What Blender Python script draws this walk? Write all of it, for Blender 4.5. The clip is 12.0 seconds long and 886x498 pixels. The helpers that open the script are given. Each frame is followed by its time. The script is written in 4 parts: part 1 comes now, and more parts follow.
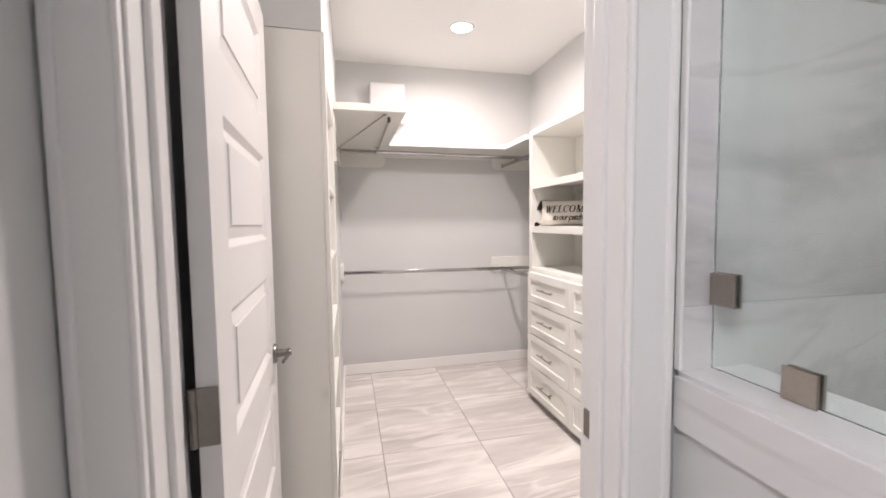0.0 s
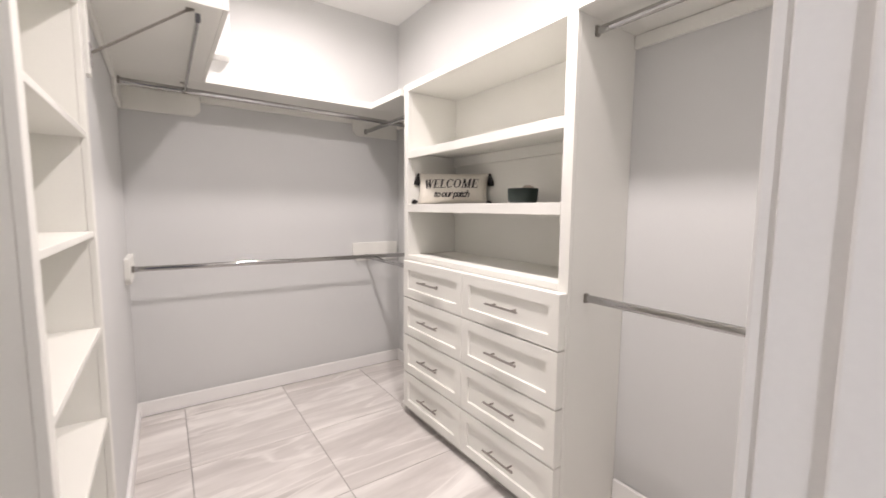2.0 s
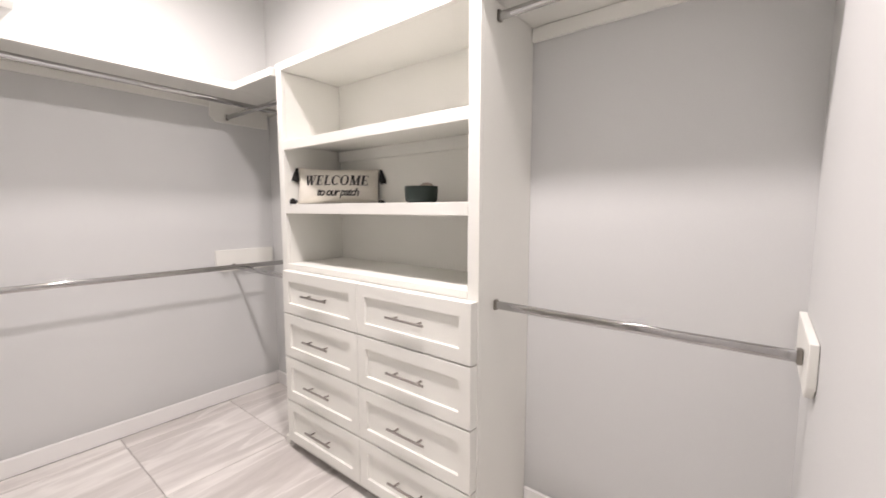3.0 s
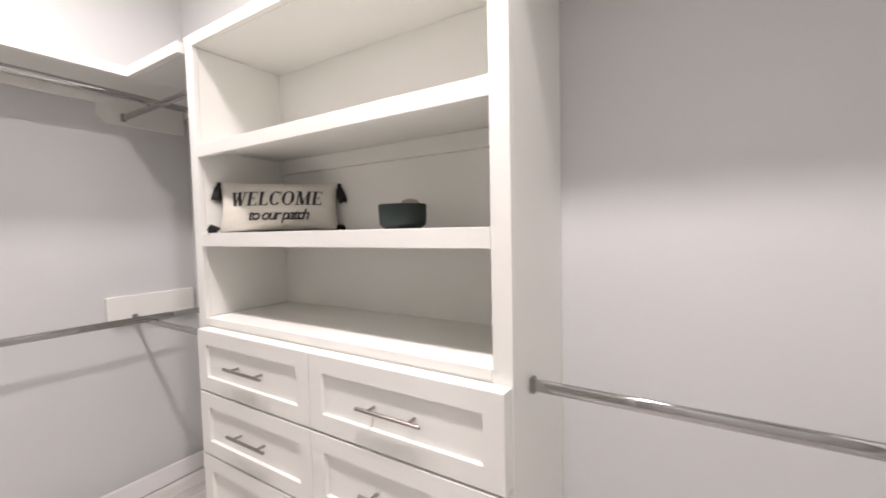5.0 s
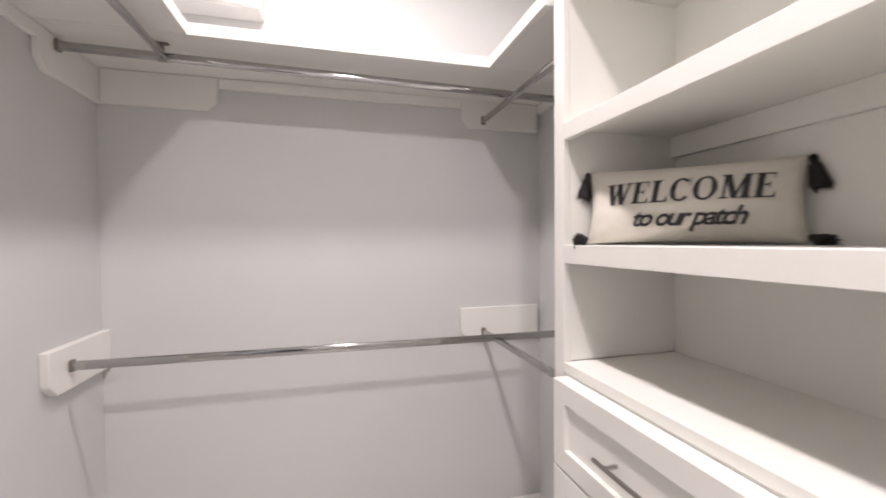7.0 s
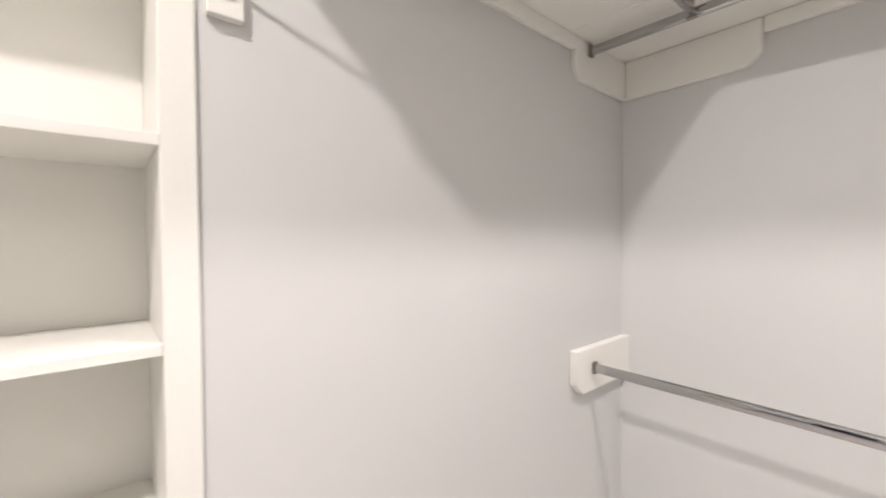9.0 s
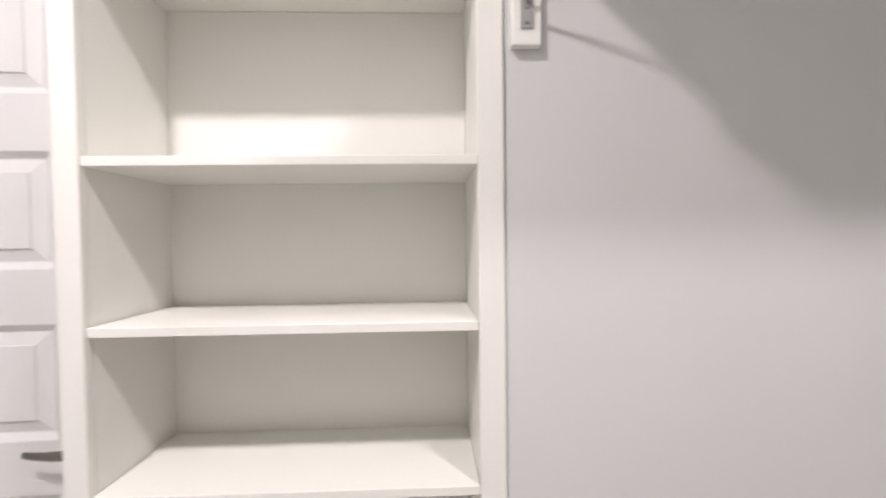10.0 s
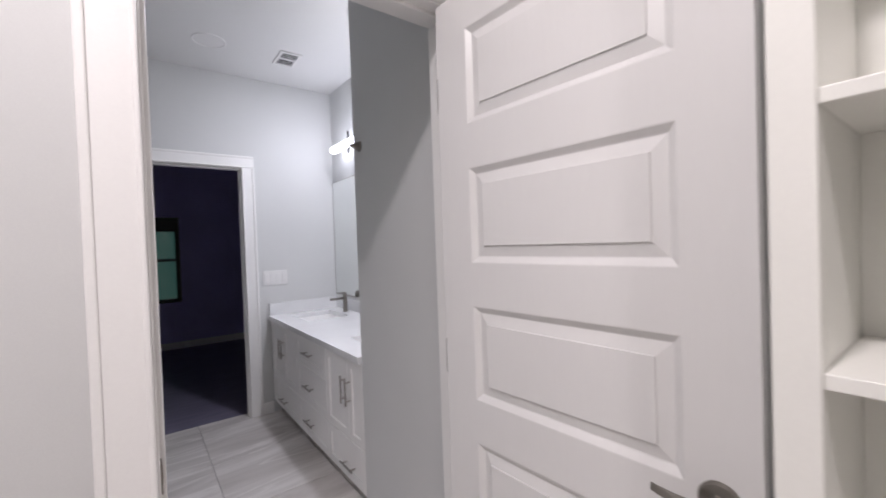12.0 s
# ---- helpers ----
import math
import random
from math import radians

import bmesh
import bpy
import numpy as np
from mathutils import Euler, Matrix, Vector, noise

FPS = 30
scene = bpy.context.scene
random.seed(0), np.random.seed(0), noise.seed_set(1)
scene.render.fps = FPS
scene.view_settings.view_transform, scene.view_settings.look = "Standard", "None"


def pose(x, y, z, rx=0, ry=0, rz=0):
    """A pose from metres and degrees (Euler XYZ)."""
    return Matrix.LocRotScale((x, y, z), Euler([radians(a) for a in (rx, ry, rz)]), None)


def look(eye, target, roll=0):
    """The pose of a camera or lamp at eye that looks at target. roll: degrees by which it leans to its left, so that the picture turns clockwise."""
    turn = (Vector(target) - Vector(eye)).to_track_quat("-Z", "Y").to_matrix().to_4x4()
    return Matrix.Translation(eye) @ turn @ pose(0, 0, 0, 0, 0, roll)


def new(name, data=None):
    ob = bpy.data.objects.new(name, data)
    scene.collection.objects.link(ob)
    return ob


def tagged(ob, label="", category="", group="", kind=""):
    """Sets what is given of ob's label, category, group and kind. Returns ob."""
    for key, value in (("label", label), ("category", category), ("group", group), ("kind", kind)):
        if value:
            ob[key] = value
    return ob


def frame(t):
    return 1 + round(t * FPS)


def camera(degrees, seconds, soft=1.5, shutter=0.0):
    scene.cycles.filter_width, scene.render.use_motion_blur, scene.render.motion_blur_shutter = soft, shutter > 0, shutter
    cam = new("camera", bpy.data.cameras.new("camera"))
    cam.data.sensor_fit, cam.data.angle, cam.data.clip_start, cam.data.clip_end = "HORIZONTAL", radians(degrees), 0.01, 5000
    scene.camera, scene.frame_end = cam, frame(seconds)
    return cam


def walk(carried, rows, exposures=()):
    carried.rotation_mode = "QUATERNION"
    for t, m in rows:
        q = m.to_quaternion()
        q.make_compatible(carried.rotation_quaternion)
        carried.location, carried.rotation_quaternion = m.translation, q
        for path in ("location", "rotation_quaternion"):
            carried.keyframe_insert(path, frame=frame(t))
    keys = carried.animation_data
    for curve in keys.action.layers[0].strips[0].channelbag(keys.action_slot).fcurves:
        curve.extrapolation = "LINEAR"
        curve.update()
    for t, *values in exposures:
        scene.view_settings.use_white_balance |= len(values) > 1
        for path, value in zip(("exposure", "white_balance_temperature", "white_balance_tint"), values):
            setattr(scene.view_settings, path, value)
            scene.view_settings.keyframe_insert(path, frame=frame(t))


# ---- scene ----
cam = camera(95.3, 12.0, soft=1.7, shutter=0.3)
PATH = [
    (0, (0.076, 0.431, 1.363), (0.529, 2.375, 1.235), -0.7),
    (0.5, (0.104, 0.602, 1.341), (0.662, 2.517, 1.196), 0.0),
    (1, (0.147, 0.779, 1.327), (0.858, 2.641, 1.16), 0.2),
    (1.5, (0.147, 0.959, 1.321), (1.07, 2.723, 1.131), 0.5),
    (2, (0.185, 1.085, 1.301), (1.318, 2.722, 1.106), 0.5),
    (2.5, (0.231, 1.195, 1.305), (1.585, 2.653, 1.098), 0.2),
    (3, (0.287, 1.296, 1.308), (1.841, 2.54, 1.109), 0.0),
    (3.2, (0.308, 1.323, 1.307), (1.92, 2.491, 1.111), -0.1),
    (4.8, (0.587, 1.687, 1.32), (2.341, 2.642, 1.214), -1.3),
    (5, (0.644, 1.734, 1.331), (2.338, 2.792, 1.227), -1.3),
    (5.5, (0.749, 1.847, 1.343), (2.238, 3.18, 1.258), -0.9),
    (6, (0.797, 2.022, 1.336), (2.03, 3.596, 1.276), -0.8),
    (6.5, (0.837, 2.166, 1.357), (1.706, 3.967, 1.293), -1.2),
    (6.7, (0.852, 2.23, 1.343), (1.589, 4.089, 1.298), -1.0),
    (8.3, (0.812, 2.657, 1.371), (-0.042, 4.465, 1.318), 0.2),
    (8.5, (0.797, 2.68, 1.366), (-0.28, 4.365, 1.322), 0.1),
    (9, (0.707, 2.668, 1.371), (-0.822, 3.957, 1.326), -0.4),
    (9.5, (0.709, 2.66, 1.368), (-1.156, 3.381, 1.336), -0.6),
    (10, (0.733, 2.643, 1.373), (-1.266, 2.711, 1.326), -0.7),
    (10.5, (0.732, 2.578, 1.369), (-1.205, 2.083, 1.332), -0.8),
    (11, (0.69, 2.443, 1.374), (-1.066, 1.487, 1.331), -1.3),
    (11.3, (0.672, 2.344, 1.382), (-0.949, 1.174, 1.337), -1.7),
    (11.5, (0.652, 2.281, 1.383), (-0.855, 0.967, 1.352), -1.8),
    (12, (0.58, 2.134, 1.377), (-0.631, 0.542, 1.344), -2.0),
]
walk(cam, [(t, look(eye, target, roll)) for t, eye, target, roll in PATH],
     exposures=[(0.0, 0.13, 6600, 17), (0.5, 0.03, 6600, 17), (1.0, -0.1, 6550, 15), (1.5, 0.03, 6500, 15), (2.0, 0.09, 6500, 15), (2.5, 0.14, 6450, 15), (3.0, 0.18, 6450, 15), (5.0, 0.06, 6350, 16), (6.5, -0.06, 6400, 18), (8.5, 0.26, 6350, 14), (9.0, 0.28, 6500, 14), (9.5, 0.21, 6350, 16), (10.0, -0.01, 6270, 15), (10.5, -0.16, 6270, 15), (11.0, -0.32, 6270, 16), (11.5, -0.33, 6250, 17), (12.0, -0.4, 6200, 17)])

# ---- world and lights ----
world = bpy.data.worlds.new("world")
world.use_nodes = True
scene.world = world
world.node_tree.nodes["Background"].inputs[0].default_value = (0.02, 0.03, 0.05, 1)
world.node_tree.nodes["Background"].inputs[1].default_value = 0.05

CEIL = 2.775
CLOSET_LAMPS = [(0.955, 1.97), (0.91, 3.33)]
CLOSET_POWERS, CLOSET_TINT = (28.5, 18.2), (1.0, 0.927, 0.888)
SCONCE_POWER, SCONCE_TINT = 1.7, (0.90, 0.92, 1.0)
# second bathroom lamp, over the shower, is unseen: a weak fill added for brightness
BATH_LAMPS = [(-0.56, -0.08), (1.35, 0.35)]
BATH_POWERS, BATH_TINT = (23.3, 0.3), (0.96, 0.968, 1.0)


def lamp_light(name, place, power, tint, size, spread=180.0, turn=(0, 0, 0)):
    data = bpy.data.lights.new(name, "AREA")
    data.shape, data.size, data.energy, data.color = "DISK", size, power, tint
    data.spread = radians(spread)
    ob = new(name, data)
    ob.matrix_basis = pose(*place, *turn)
    return ob


for (lx, ly), power in zip(CLOSET_LAMPS, CLOSET_POWERS):
    lamp_light("downlight_beam", (lx, ly, CEIL - 0.012), power, CLOSET_TINT, 0.13, 168.0)
for (lx, ly), power in zip(BATH_LAMPS, BATH_POWERS):
    lamp_light("downlight_beam", (lx, ly, CEIL - 0.012), power, BATH_TINT, 0.13)


# ---- materials ----
def material(name, base, rough=0.5, metal=0.0, spot=0.0, spot_scale=3.0, grain=0.0, grain_scale=200.0, bump=0.0, emit=0.0,
             stretch=(1, 1, 1), coat=0.0, rough_var=0.0):
    """Paint, metal or cloth: a base colour with soft blotches, fine grain and relief."""
    m = bpy.data.materials.new(name)
    m.use_nodes = True
    n, l = m.node_tree.nodes, m.node_tree.links
    b = n["Principled BSDF"]
    b.inputs["Base Color"].default_value = (*base, 1)
    b.inputs["Roughness"].default_value = rough
    b.inputs["Metallic"].default_value = metal
    b.inputs["Coat Weight"].default_value = coat
    if emit:
        b.inputs["Emission Color"].default_value = (*base, 1)
        b.inputs["Emission Strength"].default_value = emit
        return m
    mp = n.new("ShaderNodeMapping")
    mp.inputs["Scale"].default_value = stretch
    geo = n.new("ShaderNodeNewGeometry")
    l.new(geo.outputs["Position"], mp.inputs["Vector"])
    big = n.new("ShaderNodeTexNoise")
    big.inputs["Scale"].default_value, big.inputs["Detail"].default_value = spot_scale, 5
    l.new(mp.outputs["Vector"], big.inputs["Vector"])
    fine = n.new("ShaderNodeTexNoise")
    fine.inputs["Scale"].default_value, fine.inputs["Detail"].default_value = grain_scale, 3
    l.new(mp.outputs["Vector"], fine.inputs["Vector"])
    last = None
    for tex, amount in ((big, spot), (fine, grain)):
        if not amount:
            continue
        ramp = n.new("ShaderNodeMapRange")
        ramp.inputs["From Min"].default_value, ramp.inputs["From Max"].default_value = 0.3, 0.7
        ramp.inputs["To Min"].default_value, ramp.inputs["To Max"].default_value = 1 - amount, 1 + amount * 0.5
        l.new(tex.outputs["Fac"], ramp.inputs["Value"])
        mix = n.new("ShaderNodeMix")
        mix.data_type, mix.blend_type = "RGBA", "MULTIPLY"
        mix.inputs[0].default_value = 1
        if last is None:
            mix.inputs[6].default_value = (*base, 1)
        else:
            l.new(last, mix.inputs[6])
        l.new(ramp.outputs["Result"], mix.inputs[7])
        last = mix.outputs[2]
    if last is not None:
        l.new(last, b.inputs["Base Color"])
    if rough_var:
        rr = n.new("ShaderNodeMapRange")
        rr.inputs["To Min"].default_value, rr.inputs["To Max"].default_value = rough - rough_var, rough + rough_var
        l.new(big.outputs["Fac"], rr.inputs["Value"])
        l.new(rr.outputs["Result"], b.inputs["Roughness"])
    if bump:
        bp = n.new("ShaderNodeBump")
        bp.inputs["Strength"].default_value, bp.inputs["Distance"].default_value = bump, 0.002
        l.new(fine.outputs["Fac"], bp.inputs["Height"])
        l.new(bp.outputs["Normal"], b.inputs["Normal"])
    return m


def stone(name, light, mid, dark, rough, wave_scale, stretch, turn, vein=0.5, bump=0.05, per_piece=True, skew=0.0, swirl=0.8, pale_veins=False):
    """Polished stone or printed porcelain: drifting bands with thin veins, shifted from piece to piece."""
    m = bpy.data.materials.new(name)
    m.use_nodes = True
    n, l = m.node_tree.nodes, m.node_tree.links
    b = n["Principled BSDF"]
    geo = n.new("ShaderNodeNewGeometry")
    info = n.new("ShaderNodeObjectInfo")
    shift = n.new("ShaderNodeMath")
    shift.operation = "MULTIPLY"
    shift.inputs[1].default_value = 37.0 if per_piece else 0.0
    l.new(info.outputs["Random"], shift.inputs[0])
    add = n.new("ShaderNodeVectorMath")
    add.operation = "ADD"
    l.new(geo.outputs["Position"], add.inputs[0])
    l.new(shift.outputs[0], add.inputs[1])
    mp = n.new("ShaderNodeMapping")
    mp.inputs["Scale"].default_value = stretch
    mp.inputs["Rotation"].default_value = [radians(a) for a in turn]
    askew = n.new("ShaderNodeVectorRotate")
    askew.rotation_type = "Z_AXIS"
    askew.inputs["Angle"].default_value = radians(-skew)
    l.new(add.outputs[0], askew.inputs["Vector"])
    l.new(askew.outputs[0], mp.inputs["Vector"])
    a = n.new("ShaderNodeTexNoise")
    a.inputs["Scale"].default_value, a.inputs["Detail"].default_value, a.inputs["Distortion"].default_value = wave_scale, 7, swirl
    a.inputs["Roughness"].default_value = 0.6
    l.new(mp.outputs["Vector"], a.inputs["Vector"])
    ramp = n.new("ShaderNodeValToRGB")
    e = ramp.color_ramp.elements
    e[0].position, e[0].color = 0.30, (*dark, 1)
    e[1].position, e[1].color = 0.68, (*light, 1)
    c = ramp.color_ramp.elements.new(0.48)
    c.color = (*mid, 1)
    l.new(a.outputs["Fac"], ramp.inputs["Fac"])
    v = n.new("ShaderNodeTexNoise")
    v.inputs["Scale"].default_value, v.inputs["Detail"].default_value, v.inputs["Distortion"].default_value = wave_scale * 0.8, 4, swirl * 2
    l.new(mp.outputs["Vector"], v.inputs["Vector"])
    near = n.new("ShaderNodeMath")
    near.operation = "SUBTRACT"
    near.inputs[1].default_value = 0.5
    l.new(v.outputs["Fac"], near.inputs[0])
    ab = n.new("ShaderNodeMath")
    ab.operation = "ABSOLUTE"
    l.new(near.outputs[0], ab.inputs[0])
    thin = n.new("ShaderNodeMapRange")
    thin.inputs["From Max"].default_value = 0.03
    thin.inputs["To Min"].default_value, thin.inputs["To Max"].default_value = vein, 0.0
    l.new(ab.outputs[0], thin.inputs["Value"])
    mix = n.new("ShaderNodeMix")
    mix.data_type = "RGBA"
    l.new(thin.outputs["Result"], mix.inputs[0])
    l.new(ramp.outputs["Color"], mix.inputs[6])
    mix.inputs[7].default_value = (*(light if pale_veins else dark), 1)
    l.new(mix.outputs[2], b.inputs["Base Color"])
    b.inputs["Roughness"].default_value = rough
    bp = n.new("ShaderNodeBump")
    bp.inputs["Strength"].default_value, bp.inputs["Distance"].default_value = bump, 0.001
    l.new(a.outputs["Fac"], bp.inputs["Height"])
    l.new(bp.outputs["Normal"], b.inputs["Normal"])
    return m


WALL = material("wall_paint", (0.648, 0.651, 0.643), 0.62, spot=0.03, spot_scale=1.3, grain=0.02, grain_scale=420, bump=0.12)
CEILING = material("ceiling_paint", (0.755, 0.75, 0.74), 0.8, spot=0.02, spot_scale=1.0, grain=0.02, grain_scale=300, bump=0.2)
TRIM = material("white_trim_paint", (0.87, 0.858, 0.84), 0.38, spot=0.02, spot_scale=2.0, grain=0.012, grain_scale=160, bump=0.05)
CABINET = material("warm_white_cabinet_paint", (0.824, 0.817, 0.769), 0.42, spot=0.025, spot_scale=1.7, grain=0.012, grain_scale=180, bump=0.05)
DOORPAINT = material("white_door_paint", (0.78, 0.768, 0.755), 0.34, spot=0.015, spot_scale=2.0, grain=0.008, grain_scale=90, bump=0.03, stretch=(1, 1, 0.15))
CHROME = material("chrome", (0.45, 0.445, 0.44), 0.07, 1.0, spot=0.05, spot_scale=9, rough_var=0.03)
NICKEL = material("brushed_nickel", (0.40, 0.37, 0.345), 0.30, 1.0, spot=0.05, spot_scale=20, grain=0.08, grain_scale=260, stretch=(1, 0.06, 1))
BRONZE = material("satin_nickel_hinge", (0.29, 0.27, 0.245), 0.36, 1.0, spot=0.06, spot_scale=30, grain=0.05)
DARK = material("dark_plastic", (0.02, 0.02, 0.022), 0.5, spot=0.1, spot_scale=20)
PLASTIC = material("white_plastic", (0.78, 0.77, 0.76), 0.35, spot=0.02, spot_scale=8)
BUTTON = material("grey_buttons", (0.36, 0.35, 0.35), 0.45, spot=0.05, spot_scale=40)
GROUT = material("grout", (0.36, 0.34, 0.32), 0.9, spot=0.1, spot_scale=12, grain=0.1, grain_scale=500, bump=0.3)
TILE = stone("porcelain_floor_tile", (0.84, 0.81, 0.775), (0.615, 0.58, 0.553), (0.485, 0.453, 0.428), 0.26, 1.35, (0.6, 3.6, 1), (0, 0, 14), 0.55, skew=5.0, swirl=0.45, pale_veins=True)
MARBLE = stone("white_marble", (0.78, 0.775, 0.77), (0.70, 0.69, 0.69), (0.46, 0.445, 0.445), 0.07, 1.7, (0.6, 0.6, 2.0), (0, 12, 0), 0.30, bump=0.02)
QUARTZ = material("white_quartz", (0.82, 0.82, 0.82), 0.18, spot=0.04, spot_scale=5, grain=0.03, grain_scale=120)
LINEN = material("cream_linen", (0.74, 0.70, 0.62), 0.9, spot=0.05, spot_scale=14, grain=0.16, grain_scale=900, bump=0.6)
INK = material("black_print", (0.045, 0.042, 0.045), 0.85, spot=0.15, spot_scale=60, grain=0.2, grain_scale=900)
YARN = material("black_yarn", (0.018, 0.016, 0.016), 0.95, spot=0.2, spot_scale=80, grain=0.3, grain_scale=900, bump=0.8, stretch=(1, 1, 0.2))
GREEN = material("matt_dark_green_ceramic", (0.010, 0.021, 0.017), 0.6, spot=0.15, spot_scale=30, grain=0.05, grain_scale=300)
CLAMP = material("satin_nickel_clamp", (0.42, 0.375, 0.33), 0.42, 1.0, spot=0.05, spot_scale=30, grain=0.05)
CLAY = material("pale_brown_lid", (0.36, 0.29, 0.25), 0.6, spot=0.1, spot_scale=40)
PORCELAIN = material("white_porcelain", (0.82, 0.82, 0.81), 0.1, spot=0.01, spot_scale=5)
# blue cast of the unlit bedroom, put into the wall and ceiling colour
UNLIT_BLUE = material("unlit_room_blue_tint", (0.58, 0.55, 0.84), 0.7, spot=0.08, spot_scale=1.5, grain=0.03, grain_scale=300, bump=0.1)
# light falloff past the doorway is painted in as a dark bluish floor
BEDFLOOR = material("shade_dark_bedroom_floor", (0.20, 0.185, 0.26), 0.5, spot=0.2, spot_scale=3, grain=0.1, stretch=(1, 6, 1))
BLACK = material("black_window_frame", (0.008, 0.008, 0.010), 0.4, spot=0.1, spot_scale=10)
GLOW = material("lamp_glow", (1.0, 0.95, 0.90), 0.5, emit=22.0)
SCONCE_GLOW = material("sconce_glow", (0.92, 0.95, 1.0), 0.5, emit=8.0)
NIGHT = material("dim_green_garden", (0.05, 0.16, 0.13), 0.9, emit=0.42)
MIRROR = material("mirror_silver", (0.86, 0.88, 0.87), 0.02, 1.0, spot=0.01, spot_scale=3)


def glass_material(name, tint):
    m = bpy.data.materials.new(name)
    m.use_nodes = True
    b = m.node_tree.nodes["Principled BSDF"]
    b.inputs["Base Color"].default_value = (*tint, 1)
    b.inputs["Roughness"].default_value = 0.02
    b.inputs["Transmission Weight"].default_value = 1.0
    b.inputs["IOR"].default_value = 1.45
    return m


GLASS = glass_material("shower_glass", (0.775, 0.83, 0.80))


# ---- mesh tools ----
def brick_of(bm, x0, x1, y0, y1, z0, z1, bevel=0.0, segments=2):
    """Adds a block, with rounded edges if bevel is given."""
    before = set(bm.faces)
    r = bmesh.ops.create_cube(bm, size=1.0, matrix=Matrix.Translation(((x0 + x1) / 2, (y0 + y1) / 2, (z0 + z1) / 2)) @ Matrix.Diagonal((abs(x1 - x0), abs(y1 - y0), abs(z1 - z0), 1)))
    if bevel:
        edges = {e for v in r["verts"] for e in v.link_edges}
        bmesh.ops.bevel(bm, geom=list(edges), offset=bevel, segments=segments, affect="EDGES", profile=0.5)
    for f in bm.faces:
        if f not in before:
            f.material_index = 1
    return bm


def block(x0, x1, y0, y1, z0, z1, bevel=0.0, segments=2):
    return brick_of(bmesh.new(), x0, x1, y0, y1, z0, z1, bevel, segments)


def blocks(*spans, bevel=0.0):
    bm = bmesh.new()
    for s in spans:
        brick_of(bm, *s, bevel=bevel)
    return bm


def tube(bm, p0, p1, r0, r1=None, sides=16, flat=1.0):
    """A round or oval bar from p0 to p1; flat squeezes it across."""
    p0, p1 = Vector(p0), Vector(p1)
    d = p1 - p0
    m = Matrix.Translation((p0 + p1) / 2) @ d.to_track_quat("Z", "Y").to_matrix().to_4x4() @ Matrix.Diagonal((flat, 1, 1, 1))
    bmesh.ops.create_cone(bm, cap_ends=True, segments=sides, radius1=r0, radius2=r0 if r1 is None else r1, depth=d.length, matrix=m)
    return bm


def lathe(profile, sides=40):
    """Turns (radius, height) pairs round the z axis."""
    bm = bmesh.new()
    rings = []
    for r, z in profile:
        rings.append([bm.verts.new((r * math.cos(2 * math.pi * k / sides), r * math.sin(2 * math.pi * k / sides), z)) for k in range(sides)])
    for a, b in zip(rings, rings[1:]):
        for k in range(sides):
            bm.faces.new((a[k], a[(k + 1) % sides], b[(k + 1) % sides], b[k]))
    bm.faces.new(list(reversed(rings[0])))
    bm.faces.new(rings[-1])
    return bm


def mesh_from(name, bm, mat, smooth=True, sharp=32):
    bmesh.ops.recalc_face_normals(bm, faces=bm.faces)
    me = bpy.data.meshes.new(name)
    # faces of blocks carry index 1 so far: they stay flat, round ones are smoothed
    round_faces = [f.material_index == 0 for f in bm.faces]
    for f in bm.faces:
        f.material_index = 0
    bm.to_mesh(me)
    bm.free()
    me.materials.append(mat)
    if smooth:
        me.set_sharp_from_angle(angle=radians(sharp))
        me.polygons.foreach_set("use_smooth", round_faces)
    return me


def part(name, bm, mat, parent=None, label="", at=None, sharp=32):
    """One mesh object, under a thing if a parent is given."""
    ob = new(name, mesh_from(name, bm, mat, sharp=sharp))
    if at is not None:
        ob.matrix_basis = at
    if parent is not None:
        ob.parent = parent
    return tagged(ob, label)


def thing(name, at, label, category, group="", kind=""):
    ob = new(name)
    ob.empty_display_size = 0.1
    ob.matrix_basis = at
    return tagged(ob, label, category, group, kind)


def setting(name, bm, mat, label, category):
    return tagged(part(name, bm, mat), label, category, kind="structure")


# ---- the large structure ----
# closet: x 0 to 1.82, y 1.175 to 4.12; bathroom: y -1.46 to 1.06; dark bedroom beyond
DOOR_L, DOOR_R, HEAD = -0.204, 0.558, 2.072
WF0, WF1 = 1.072, 1.189
setting("wall_back", block(-0.38, 1.94, 4.12, 4.24, 0, CEIL), WALL, "light grey painted wall behind the hanging rods", "wall")
setting("wall_right", block(1.82, 1.94, WF1, 4.12, 0, CEIL), WALL, "light grey painted closet wall behind the cabinet", "wall")
setting("wall_left", blocks((-0.26, 0, 2.780, 4.12, 0, CEIL), (-0.26, 0, 1.992, 2.780, 2.06, CEIL)), WALL, "light grey painted wall framing the built-in shelves", "wall")
setting("wall_behind_door", block(-0.38, -0.26, WF1, 4.12, 0, CEIL), WALL, "light grey painted wall behind the open door", "wall")
setting("wall_front", blocks((-1.08, DOOR_L - 0.018, WF0, WF1, 0, CEIL), (DOOR_R + 0.018, 2.12, WF0, WF1, 0, CEIL),
                             (DOOR_L - 0.018, DOOR_R + 0.018, WF0, WF1, HEAD + 0.018, CEIL)), WALL, "light grey wall with the closet doorway", "wall")
setting("wall_wing", block(-0.895, -0.302, 0.268, WF0, 0, CEIL), WALL, "grey painted wing wall beside the vanity", "wall")
setting("wall_vanity", block(-1.015, -0.895, -1.57, WF0, 0, CEIL), WALL, "light grey bathroom wall behind vanity and mirror", "wall")
BX0, BX1, BH, BY0, BY1 = -0.118, 0.642, 2.03, -1.57, -1.45
